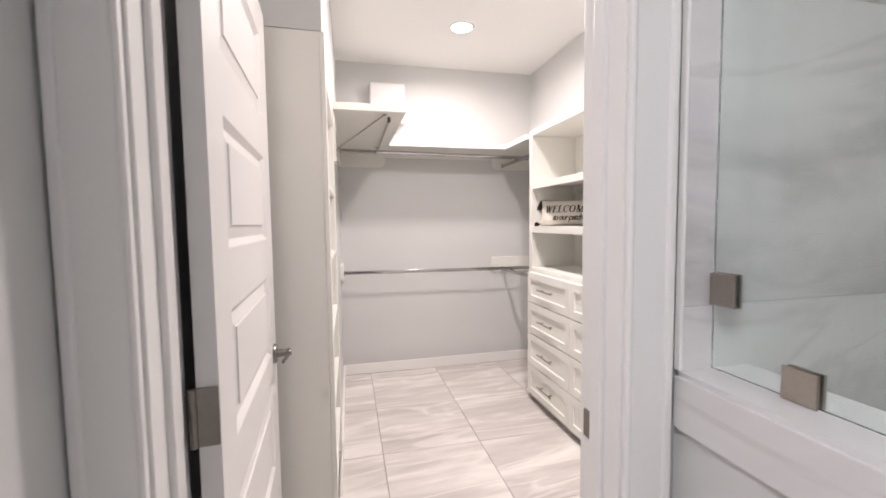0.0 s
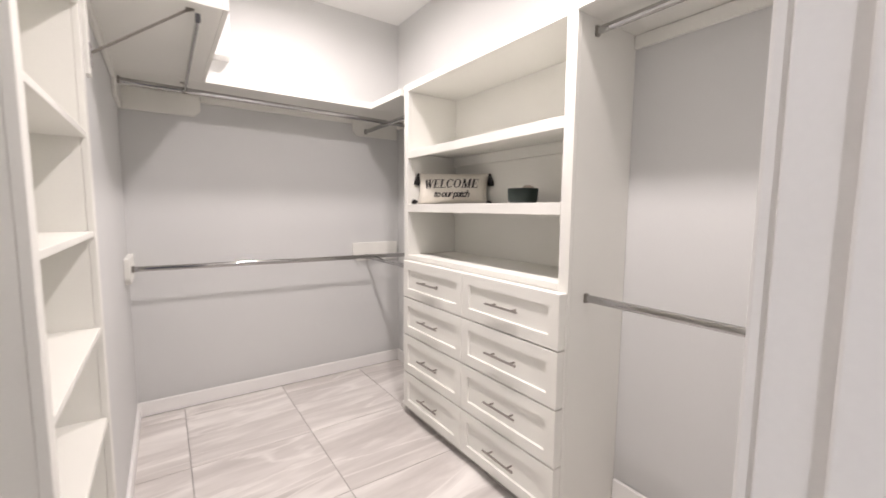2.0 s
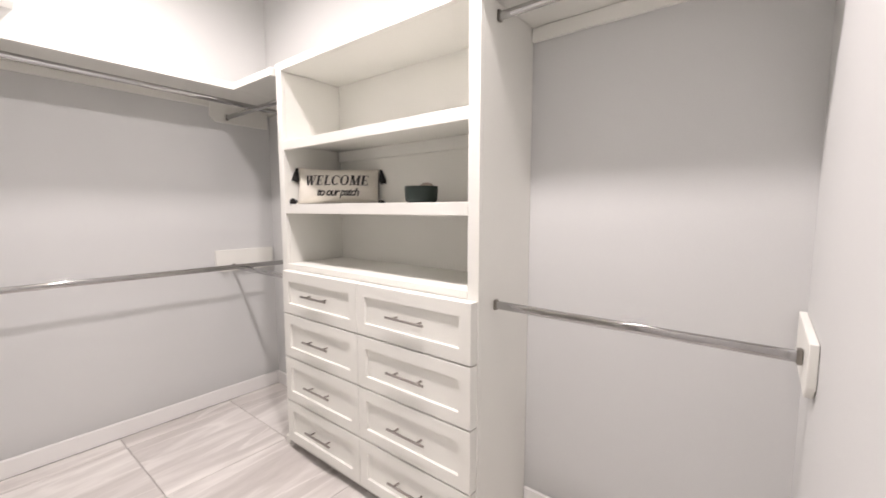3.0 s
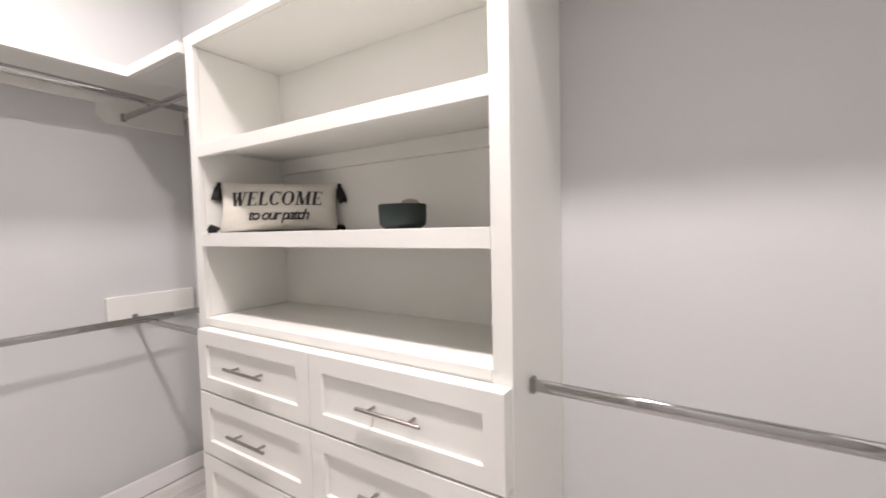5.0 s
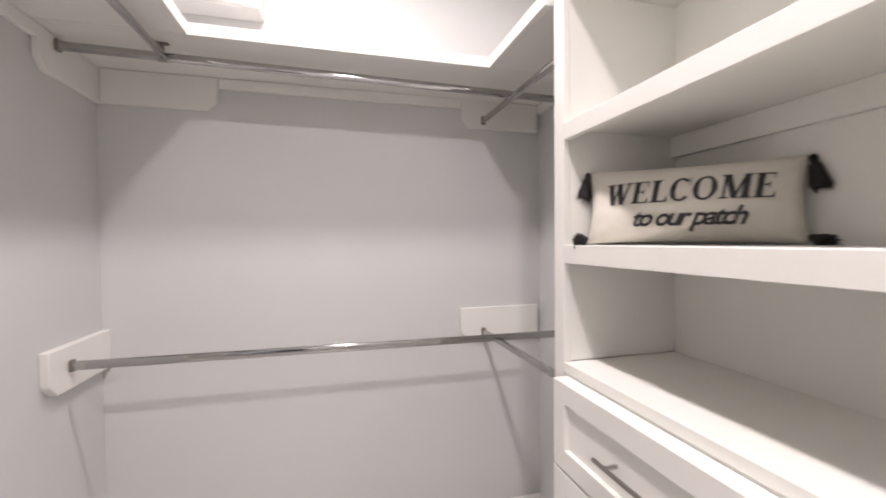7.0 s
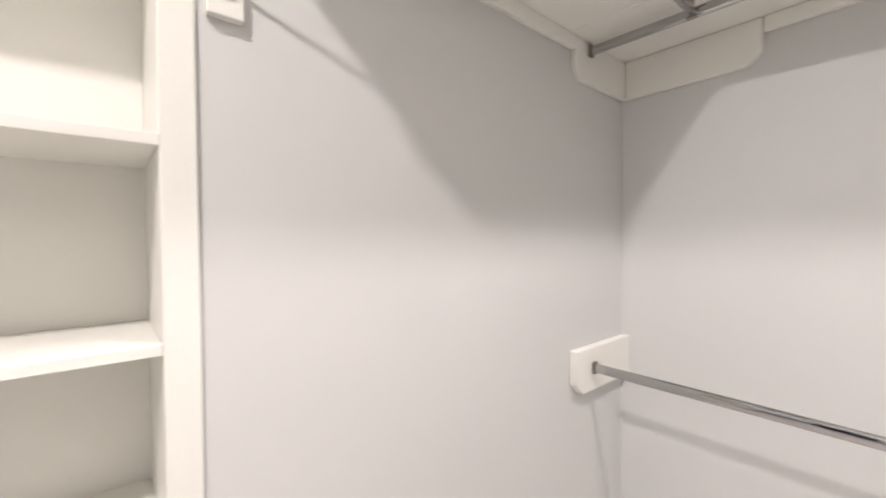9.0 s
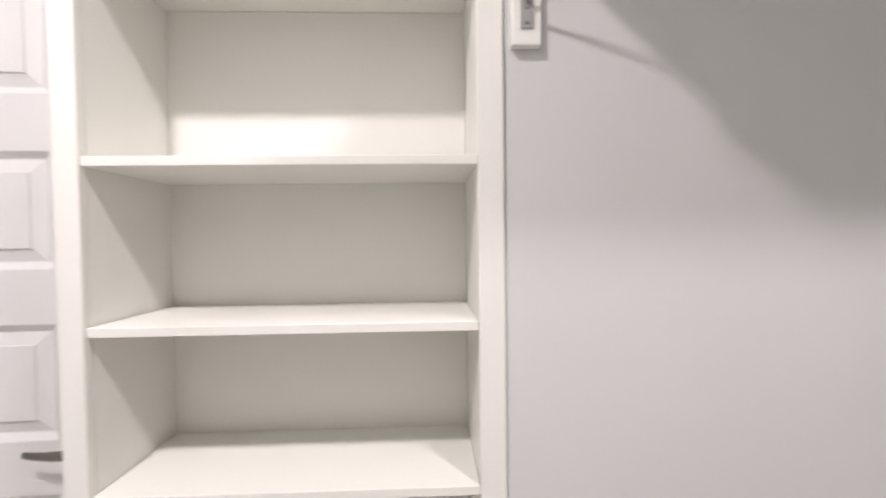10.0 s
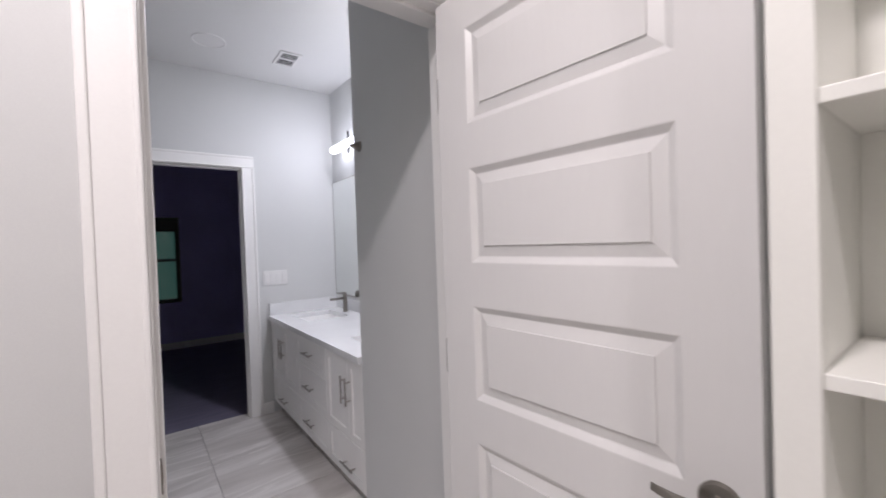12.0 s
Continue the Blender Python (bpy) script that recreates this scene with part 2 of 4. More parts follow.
setting("wall_bathroom_far", blocks((-0.895, BX0 - 0.018, BY0, BY1, 0, CEIL), (BX1 + 0.018, 2.0, BY0, BY1, 0, CEIL), (BX0 - 0.018, BX1 + 0.018, BY0, BY1, BH + 0.018, CEIL)), WALL,
        "light grey bathroom wall with bedroom doorway", "wall")
setting("wall_bathroom_side", block(2.0, 2.12, -1.57, WF0, 0, CEIL), WALL, "light grey bathroom side wall", "wall")
setting("wall_shower_end", block(0.66, 2.0, -0.42, -0.30, 0, CEIL), WALL, "wall closing the end of the shower", "wall")
setting("ceiling", block(-0.38, 1.94, WF0, 4.24, CEIL, CEIL + 0.1), CEILING, "smooth white closet ceiling", "ceiling")
setting("ceiling_bathroom", block(-1.08, 2.12, -1.57, WF0, CEIL, CEIL + 0.1), CEILING, "smooth white bathroom ceiling", "ceiling")
setting("ceiling_bedroom", block(-1.6, 2.6, -4.72, -1.57, CEIL, CEIL + 0.1), UNLIT_BLUE, "unlit bedroom ceiling", "ceiling")
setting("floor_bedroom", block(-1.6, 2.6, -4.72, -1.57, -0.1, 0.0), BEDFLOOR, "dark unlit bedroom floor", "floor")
setting("wall_bedroom_left", block(-1.72, -1.6, -4.72, -1.57, 0, CEIL), UNLIT_BLUE, "dark unlit bedroom wall", "wall")
setting("wall_bedroom_right", block(2.6, 2.72, -4.72, -1.57, 0, CEIL), UNLIT_BLUE, "dark unlit bedroom wall", "wall")
setting("wall_bedroom_near", blocks((-1.72, -1.08, -1.57, -1.5, 0, CEIL), (2.12, 2.72, -1.57, -1.5, 0, CEIL)), UNLIT_BLUE, "dark unlit bedroom wall", "wall")
setting("wall_bedroom_far", blocks((-1.72, 0.08, -4.84, -4.72, 0, CEIL), (0.9, 2.72, -4.84, -4.72, 0, CEIL), (0.08, 0.9, -4.84, -4.72, 0, 0.66), (0.08, 0.9, -4.84, -4.72, 1.86, CEIL)), UNLIT_BLUE,
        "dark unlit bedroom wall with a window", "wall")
setting("floor", block(-1.08, 2.12, -1.57, 4.24, -0.1, -0.004), GROUT, "floor bed with dark grout between large tiles", "floor")


def baseboard(name, x0, x1, y0, y1):
    """A skirting with a rounded upper edge, laid along a wall."""
    bm = block(x0, x1, y0, y1, 0.0, 0.095)
    top = [e for e in bm.edges if all(v.co.z > 0.09 for v in e.verts)]
    bmesh.ops.bevel(bm, geom=top, offset=0.006, segments=3, affect="EDGES")
    return setting(name, bm, TRIM, "white painted skirting board along the wall", "skirting board")


T = 0.014
baseboard("baseboard", 0.0, 1.82, 4.12 - T, 4.12)
baseboard("baseboard", 0.0, T, 2.782, 4.12 - T)
baseboard("baseboard", 1.82 - T, 1.82, 3.338, 4.12 - T)
baseboard("baseboard", 1.82 - T, 1.82, WF1 + T, 2.058)
baseboard("baseboard", DOOR_R + 0.098, 1.82, WF1, WF1 + T)
baseboard("baseboard", -0.298, BX0 - 0.10, BY1, BY1 + T)
baseboard("baseboard", BX1 + 0.10, 2.0, BY1, BY1 + T)
baseboard("baseboard", -0.302, -0.302 + T, 0.268, WF0 - 0.024)


def casing_leg(name, x0, x1, y, out, z1, inner_right):
    """An upright door casing: a flat board with a raised bead on its inner edge and a thicker outer edge."""
    bm = block(x0, x1, min(y, y + 0.012 * out), max(y, y + 0.012 * out), 0.0, z1, 0.002)
    outer = (x0 - 0.001, x0 + 0.016) if inner_right else (x1 - 0.016, x1 + 0.001)
    inner = (x1 - 0.010, x1 + 0.001) if inner_right else (x0 - 0.001, x0 + 0.010)
    brick_of(bm, *outer, min(y + 0.001 * out, y + 0.018 * out), max(y + 0.001 * out, y + 0.018 * out), 0.001, z1 - 0.001, 0.004)
    brick_of(bm, *inner, min(y + 0.001 * out, y + 0.015 * out), max(y + 0.001 * out, y + 0.015 * out), 0.001, z1 - 0.001, 0.004)
    return setting(name, bm, TRIM, "white painted door casing", "door casing")


def casing_head(x0, x1, y, out, z0, z1):
    bm = block(x0, x1, min(y, y + 0.012 * out), max(y, y + 0.012 * out), z0, z1, 0.002)
    brick_of(bm, x0 + 0.001, x1 - 0.001, min(y + 0.001 * out, y + 0.018 * out), max(y + 0.001 * out, y + 0.018 * out), z1 - 0.016, z1 + 0.001, 0.004)
    brick_of(bm, x0 + 0.001, x1 - 0.001, min(y + 0.001 * out, y + 0.015 * out), max(y + 0.001 * out, y + 0.015 * out), z0 + 0.001, z0 + 0.010, 0.004)
    return setting("trim_head", bm, TRIM, "white painted casing over a doorway", "door casing")


def doorway(x0, x1, y0, y1, head, stop_y):
    """Jamb liners with door stops inside an opening."""
    bm = blocks((x0 - 0.018, x0, y0 - 0.003, y1 + 0.003, 0, head + 0.018), (x1, x1 + 0.018, y0 - 0.003, y1 + 0.003, 0, head + 0.018), (x0, x1, y0 - 0.003, y1 + 0.003, head, head + 0.018), bevel=0.0015)
    brick_of(bm, x0 - 0.002, x0 + 0.011, stop_y, stop_y + 0.035, 0, head, 0.003)
    brick_of(bm, x1 - 0.011, x1 + 0.002, stop_y, stop_y + 0.035, 0, head, 0.003)
    brick_of(bm, x0 + 0.011, x1 - 0.011, stop_y, stop_y + 0.035, head - 0.011, head + 0.002, 0.003)
    return setting("trim_jamb", bm, TRIM, "white painted door jamb with a stop", "door jamb")


doorway(DOOR_L, DOOR_R, WF0, WF1, HEAD, WF1 - 0.075)
casing_leg("trim_casing", -0.297, DOOR_L - 0.006, WF0 - 0.003, -1, HEAD + 0.006, True)
casing_leg("trim_casing", DOOR_R + 0.006, DOOR_R + 0.100, WF0 - 0.003, -1, HEAD + 0.006, False)
casing_head(-0.297, DOOR_R + 0.100, WF0 - 0.003, -1, HEAD + 0.006, HEAD + 0.076)
casing_leg("trim_casing", DOOR_R + 0.006, DOOR_R + 0.094, WF1 + 0.003, 1, HEAD + 0.006, False)
casing_leg("trim_casing", -0.258, DOOR_L - 0.006, WF1 + 0.003, 1, HEAD + 0.006, True)
casing_head(-0.258, DOOR_R + 0.094, WF1 + 0.003, 1, HEAD + 0.006, HEAD + 0.076)
doorway(BX0, BX1, BY0, BY1, BH, BY0 + 0.06)
casing_leg("trim_casing", BX0 - 0.098, BX0 - 0.006, BY1 + 0.003, 1, BH + 0.006, True)
casing_leg("trim_casing", BX1 + 0.006, BX1 + 0.098, BY1 + 0.003, 1, BH + 0.006, False)
casing_head(BX0 - 0.098, BX1 + 0.098, BY1 + 0.003, 1, BH + 0.006, BH + 0.098)

baseboard("baseboard", -1.6, 2.6, -4.72, -4.72 + T)
tagged(part("strike_plate", block(BX0 + 0.0005, BX0 + 0.003, BY0 + 0.012, BY0 + 0.050, 0.905, 0.965, 0.001), BRONZE), "satin nickel strike plate on the bedroom door jamb", "strike plate")

# bedroom window
win = setting("window_1", blocks((0.08, 0.13, -4.80, -4.74, 0.66, 1.86), (0.85, 0.9, -4.80, -4.74, 0.66, 1.86), (0.13, 0.85, -4.80, -4.74, 0.66, 0.71), (0.13, 0.85, -4.80, -4.74, 1.66, 1.86),
                                 (0.13, 0.85, -4.79, -4.75, 1.24, 1.28)), BLACK, "black-framed sash window in the dark bedroom", "window")
pane = part("pane", block(0.13, 0.85, -4.775, -4.769, 0.71, 1.66), GLASS, win)
pane.visible_shadow = False
setting("backdrop", block(-3, 5, -8.0, -7.9, -0.5, 4), NIGHT, "dim green garden outside the window", "backdrop")


# ---- recessed lights ----
def downlight(x, y):
    t = thing("recessed_light", pose(x, y, CEIL), "round recessed ceiling light, lit and set flush in the ceiling", "ceiling light", "ceiling lights")
    ring = lathe([(0.072, -0.002), (0.074, -0.008), (0.088, -0.007), (0.094, -0.001), (0.094, 0.0)])
    part("trim_ring", ring, PLASTIC, t)
    part("lens", lathe([(0.071, -0.003), (0.071, -0.005), (0.05, -0.0065), (0.0005, -0.007)], 32), GLOW, t, "glowing frosted lens")
    return t


# the fitting over the shower is made up to go with its fill light
for lx, ly in CLOSET_LAMPS + BATH_LAMPS:
    downlight(lx, ly)


# ---- closet door ----
def panel_door(width, height, thick, tops, tall, inset_l, inset_r):
    """A moulded door leaf, x along the width, y through it, with sunk and raised panels on both faces."""
    xs, bm = [0, inset_l, width - inset_r, width], bmesh.new()
    zs = [0.0]
    for top in sorted(tops):
        zs += [top - tall, top]
    zs.append(height)
    for side, y in ((-1, 0.0), (1, thick)):
        for i in range(3):
            for k in range(len(zs) - 1):
                a, b, c, d = (xs[i], zs[k]), (xs[i + 1], zs[k]), (xs[i + 1], zs[k + 1]), (xs[i], zs[k + 1])
                hole = i == 1 and k % 2 == 1
                if not hole:
                    bm.faces.new([bm.verts.new((u, y, w)) for u, w in (a, b, c, d)])
                    continue
                rings = []
                for off, deep in ((0, 0), (0.003, 0.0008), (0.016, 0.0110), (0.019, 0.0120), (0.047, 0.0050), (0.048, 0.0015)):
                    yy = y - side * deep
                    rings.append([bm.verts.new((u, yy, w)) for u, w in ((a[0] + off, a[1] + off), (b[0] - off, b[1] + off), (c[0] - off, c[1] - off), (d[0] + off, d[1] - off))])
                for r, s in zip(rings, rings[1:]):
                    for q in range(4):
                        bm.faces.new((r[q], r[(q + 1) % 4], s[(q + 1) % 4], s[q]))
                bm.faces.new(rings[-1])
    for u in (0, width):
        bm.faces.new([bm.verts.new(p) for p in ((u, 0, 0), (u, thick, 0), (u, thick, height), (u, 0, height))])
    for w in (0, height):
        bm.faces.new([bm.verts.new(p) for p in ((0, 0, w), (width, 0, w), (width, thick, w), (0, thick, w))])
    bmesh.ops.remove_doubles(bm, verts=bm.verts, dist=0.0002)
    return bm


def lever_handle(parent, sx, z, y, out):
    """A round rose with a curved lever towards the hinge."""
    rose = lathe([(0.033, 0), (0.033, 0.004), (0.030, 0.009), (0.014, 0.012), (0.011, 0.040), (0.013, 0.050), (0.010, 0.056)], 32)
    h = part("door_handle", rose, BRONZE, parent, "brushed nickel lever handle", at=Matrix.Translation((sx, y, z)) @ Matrix.Rotation(radians(90 * out), 4, "X"))
    bm = bmesh.new()
    last = None
    for k in range(13):
        f = k / 12
        cx, cz = -0.108 * f + 0.012, -0.003 * math.sin(f * 3.0)
        half_h, half_t = 0.0125 - 0.005 * f, 0.0075 - 0.004 * f
        yy = 0.046 - 0.008 * f * f
        ring = [bm.verts.new((cx, cz + half_h * math.sin(q * math.pi / 5), yy + half_t * math.cos(q * math.pi / 5))) for q in range(10)]
        if last:
            for q in range(10):
                bm.faces.new((last[q], last[(q + 1) % 10], ring[(q + 1) % 10], ring[q]))
        else:
            bm.faces.new(ring)
        last = ring
    bm.faces.new(list(reversed(last)))
    # the rose's own z points out of the door, its y up on one face and down on the other
    if out < 0:
        bmesh.ops.transform(bm, matrix=Matrix.Diagonal((1, -1, 1, 1)), verts=bm.verts)
    part("lever", bm, BRONZE, h)
    return h


LEAF_W = 0.755
leaf = tagged(part("door_1", panel_door(LEAF_W, 2.056, 0.035, [1.951, 1.570, 1.191, 0.812, 0.433], 0.261, 0.117, 0.113), DOORPAINT, sharp=6), "white five-panel interior door standing wide open", "door", kind="structure")
leaf.matrix_basis = Matrix.Translation((-0.148, 1.180, 0.008)) @ Matrix.Rotation(radians(92.8), 4, "Z")
lever_handle(leaf, LEAF_W - 0.060, 0.920, 0.0, 1)
lever_handle(leaf, LEAF_W - 0.060, 0.920, 0.035, -1)
for hz in (0.25, 1.03, 1.80):
    hinge = bmesh.new()
    tube(hinge, (-0.006, 0.040, hz - 0.051), (-0.006, 0.040, hz + 0.051), 0.0065, sides=14)
    for q in (-0.034, -0.010, 0.014, 0.036):
        tube(hinge, (-0.006, 0.040, hz + q), (-0.006, 0.040, hz + q + 0.0015), 0.0071, sides=14)
    brick_of(hinge, -0.0025, 0.0, 0.001, 0.040, hz - 0.051, hz + 0.051, 0.0008)
    brick_of(hinge, -0.006, -0.004, 0.002, 0.044, hz - 0.051, hz + 0.051, 0.0006)
    part("hinge", hinge, BRONZE, leaf, "satin nickel butt hinge")
closet_strike = part("strike_plate", blocks((DOOR_R - 0.0035, DOOR_R - 0.0005, 1.128, 1.180, 0.908, 0.966), (DOOR_R - 0.0045, DOOR_R - 0.0034, 1.142, 1.162, 0.922, 0.952)), BRONZE)
tagged(closet_strike, "satin nickel strike plate on the door jamb", "strike plate")


# ---- closet shelves, cleats and rods ----
def shelf_board(x0, x1, y0, y1, z0, z1, label, front):
    """A thick shelf: a board with a nosing on the front edge that is named."""
    t = thing("closet_shelf", pose((x0 + x1) / 2, (y0 + y1) / 2, z0), label, "shelf", "perimeter shelves")
    n, g = 0.019, 0.0004
    spans = {"x1": ((x0, x1 - n - g, y0, y1), (x1 - n, x1, y0, y1)), "x0": ((x0 + n + g, x1, y0, y1), (x0, x0 + n, y0, y1)), "y0": ((x0, x1, y0 + n + g, y1), (x0, x1, y0, y0 + n))}[front]
    for name, span, drop in (("board", spans[0], 0.0004), ("nosing", spans[1], 0.0)):
        bm = block(*span, z0, z1 - drop, 0.0015)
        bmesh.ops.transform(bm, matrix=t.matrix_basis.inverted(), verts=bm.verts)
        part(name, bm, CABINET, t)
    return t


SH0, SH1 = 1.995, 2.035
shelf_board(0.002, 0.414, 2.763, 3.758, SH0, SH1, "white painted shelf along the wall, empty", "x1")
shelf_board(0.002, 1.818, 3.760, 4.118, SH0, SH1, "white painted shelf across the end wall, empty", "y0")
shelf_board(1.419, 1.818, 3.342, 3.758, SH0, SH1, "short white painted corner shelf beside the cabinet", "x0")
shelf_board(1.428, 1.818, WF1 + 0.002, 2.060, 2.012, 2.050, "white painted shelf over the hanging nook, empty", "x0")


def cleat(axis, fixed, out, a0, a1, z0, z1, cut0=False, cut1=False, thick=0.019):
    """A support board on a wall; its free lower corners are cut off."""
    bm = bmesh.new()
    c = 0.035
    outline = [(a0, z1), (a0, z0 + c), (a0 + c, z0)] if cut0 else [(a0, z1), (a0, z0)]
    outline += [(a1 - c, z0), (a1, z0 + c), (a1, z1)] if cut1 else [(a1, z0), (a1, z1)]
    rings = []
    for d in (0.001 * out, thick * out):
        rings.append([bm.verts.new((a, fixed + d, z) if axis == "x" else (fixed + d, a, z)) for a, z in outline])
    n = len(outline)
    bm.faces.new(rings[0])
    bm.faces.new(rings[1])
    for k in range(n):
        bm.faces.new((rings[0][k], rings[0][(k + 1) % n], rings[1][(k + 1) % n], rings[1][k]))
    bmesh.ops.recalc_face_normals(bm, faces=bm.faces)
    bmesh.ops.bevel(bm, geom=list(bm.edges), offset=0.002, segments=1, affect="EDGES")
    return tagged(part("wall_cleat", bm, CABINET), "white painted support board fixed to the wall", "support board", "rod support boards")


cleat("x", 4.12, -1, 0.020, 0.41, 1.865, SH0 - 0.001, cut1=True)
cleat("x", 4.12, -1, 0.412, 1.418, 1.953, SH0 - 0.001)
cleat("x", 4.12, -1, 1.42, 1.80, 1.865, SH0 - 0.001, cut0=True)
cleat("y", 0.0, 1, 3.785, 4.12, 1.865, SH0 - 0.001, cut0=True)
cleat("y", 0.0, 1, 2.848, 3.783, 1.953, SH0 - 0.001)
cleat("y", 1.82, -1, 3.342, 4.12, 1.953, SH0 - 0.001)
cleat("y", 0.0, 1, 3.777, 4.12, 0.882, 1.022, cut0=True, thick=0.028)
cleat("x", 4.12, -1, 1.408, 1.80, 0.888, 1.032, cut0=True)
cleat("y", 1.82, -1, WF1 + 0.02, 2.06, 1.958, 2.010)
cleat("x", WF1, 1, 1.44, 1.80, 1.87, 2.010, cut0=True)
cleat("x", WF1, 1, 1.44, 1.80, 0.885, 1.018, cut0=True)


def rod(p0, p1, ends=(True, True), open_end=False, label="chrome oval closet rod"):
    """A hanging rod of flat oval tube with cup flanges where it meets a board."""
    t = thing("closet_rod", Matrix.Identity(4), label, "closet rod", "closet rods")
    p0, p1 = Vector(p0), Vector(p1)
    d = (p1 - p0).normalized()
    along_x = abs(d.x) > abs(d.y)
    bm = bmesh.new()
    prof = []
    for k in range(20):
        a = 2 * math.pi * k / 20
        ca, sa = math.cos(a), math.sin(a)
        prof.append((0.0075 * ca, 0.015 * math.copysign(abs(sa) ** 0.75, sa)))
    rings = []
    for p in (p0, p1):
        rings.append([bm.verts.new((p.x, p.y + u, p.z + w) if along_x else (p.x + u, p.y, p.z + w)) for u, w in prof])
    for k in range(20):
        bm.faces.new((rings[0][k], rings[0][(k + 1) % 20], rings[1][(k + 1) % 20], rings[1][k]))
    bm.faces.new(rings[0])
    bm.faces.new(rings[1])
    part("bar", bm, CHROME, t)
    for p, on, s in ((p0, ends[0], 1), (p1, ends[1], -1)):
        if on:
            q = bmesh.new()
            e0, e1 = p, p + d * s * 0.012
            lo = [min(e0[i], e1[i]) for i in range(3)]
            hi = [max(e0[i], e1[i]) for i in range(3)]
            w = 0.011
            if along_x:
                brick_of(q, lo[0], hi[0], p.y - w, p.y + w, p.z - 0.019, p.z + 0.020, 0.004)
            else:
                brick_of(q, p.x - w, p.x + w, lo[1], hi[1], p.z - 0.019, p.z + 0.020, 0.004)
            part("flange", q, BRONZE, t)
    if open_end:
        q = block(p0.x - 0.0085, p0.x + 0.0085, p0.y - 0.004, p0.y + 0.004, p0.z - 0.016, p0.z + 0.016, 0.003)
        part("end_cap", q, DARK, t, "black plastic end cap")
    return t


UPZ, LOZ = 1.957, 0.945
rod((0.020, 3.862, 1.964), (1.80, 3.862, 1.938))
rod((0.318, 2.792, UPZ), (0.318, 3.853, UPZ), ends=(False, False), open_end=True)
rod((1.522, 3.337, 1.900), (1.522, 4.100, 1.900))
rod((0.029, 3.872, 0.956), (1.80, 3.868, 0.943))
rod((1.518, 3.337, 0.918), (1.518, 4.100, 0.918))
rod((1.548, WF1 + 0.02, 0.956), (1.548, 2.061, 0.956))
rod((1.548, WF1 + 0.02, 1.966), (1.548, 2.061, 1.966))


def hanger(x, y, z0):
    """A rod hanger: a foot screwed under the shelf, a neck and a cradle."""
    t = thing("rod_bracket", Matrix.Identity(4), "small metal bracket hanging a rod from the shelf", "bracket", "rod brackets")
    part("foot", block(x - 0.019, x + 0.019, y - 0.010, y + 0.010, SH0 - 0.004, SH0 - 0.0005, 0.001), BRONZE, t)
    bm = block(x - 0.004, x + 0.004, y - 0.009, y + 0.009, z0 - 0.020, SH0 - 0.004, 0.0015)
    brick_of(bm, x - 0.013, x + 0.013, y - 0.009, y + 0.009, z0 - 0.021, z0 - 0.016, 0.0015)
    part("neck", bm, BRONZE, t)
    return t


hanger(0.318, 3.838, UPZ)

# ---- right built-in: shelves over drawers ----
UF, UB = 1.442, 1.818
UY0, UY1, IY0, IY1 = 2.062, 3.334, 2.110, 3.287
cab = thing("built_in_cabinet", pose(UF, (UY0 + UY1) / 2, 0), "white painted built-in with open shelves over eight drawers", "cabinet")
CI = cab.matrix_basis.inverted()


def cpart(name, bm, label="", mat=None):
    bmesh.ops.transform(bm, matrix=CI, verts=bm.verts)
    return part(name, bm, mat or CABINET, cab, label)


cpart("side_panel", block(UF + 0.019, UB, UY0, UY0 + 0.019, 0, 2.012, 0.001))
cpart("side_panel", block(UF + 0.019, UB, UY1 - 0.019, UY1, 0, 1.994, 0.001))
cpart("inner_side", block(UF + 0.019, UB - 0.012, UY0 + 0.0195, IY0, 1.018, 2.010, 0.001))
cpart("inner_side", block(UF + 0.019, UB - 0.012, IY1, UY1 - 0.0195, 1.018, 2.010, 0.001))
cpart("stile", block(UF, UF + 0.0185, UY0, IY0, 0.045, 2.012, 0.0015))
cpart("stile", block(UF, UF + 0.0185, IY1, UY1, 0.045, 2.012, 0.0015))
cpart("top", blocks((UF, UF + 0.0185, UY0, UY1 + 0.004, 2.0125, 2.052), (UF + 0.019, UB, UY0, UY1 + 0.004, 2.0125, 2.052), bevel=0.0015))
cpart("back_panel", block(UB - 0.0115, UB - 0.002, UY0 + 0.02, UY1 - 0.02, 0.9, 2.012))
for z0, z1 in ((1.611, 1.656), (1.283, 1.331)):
    cpart("shelf", block(UF + 0.019, UB - 0.012, IY0 + 0.0005, IY1 - 0.0005, z1 - 0.019, z1, 0.001))
    cpart("nosing", block(UF, UF + 0.0185, IY0 + 0.0005, IY1 - 0.0005, z0, z1 + 0.0005, 0.0015))
    cpart("cleat", block(UB - 0.030, UB - 0.0125, IY0 + 0.001, IY1 - 0.001, z1 - 0.078, z1 - 0.0195, 0.001))
cpart("counter", block(UF - 0.001, UB - 0.012, IY0 + 0.0005, IY1 - 0.0005, 0.990, 1.017, 0.002))
cpart("rail", block(UF + 0.001, UF + 0.019, IY0 + 0.0005, IY1 - 0.0005, 0.93, 0.9895, 0.001))
cpart("toe_kick", block(UF + 0.085, UF + 0.10, UY0 + 0.02, UY1 - 0.02, 0, 0.07))
cpart("foot", block(UF - 0.022, UF + 0.0185, IY1 + 0.004, UY1, 0, 0.0445, 0.0015))
cpart("carcass", block(UF + 0.020, UF + 0.035, UY0 + 0.02, UY1 - 0.02, 0.071, 0.94))


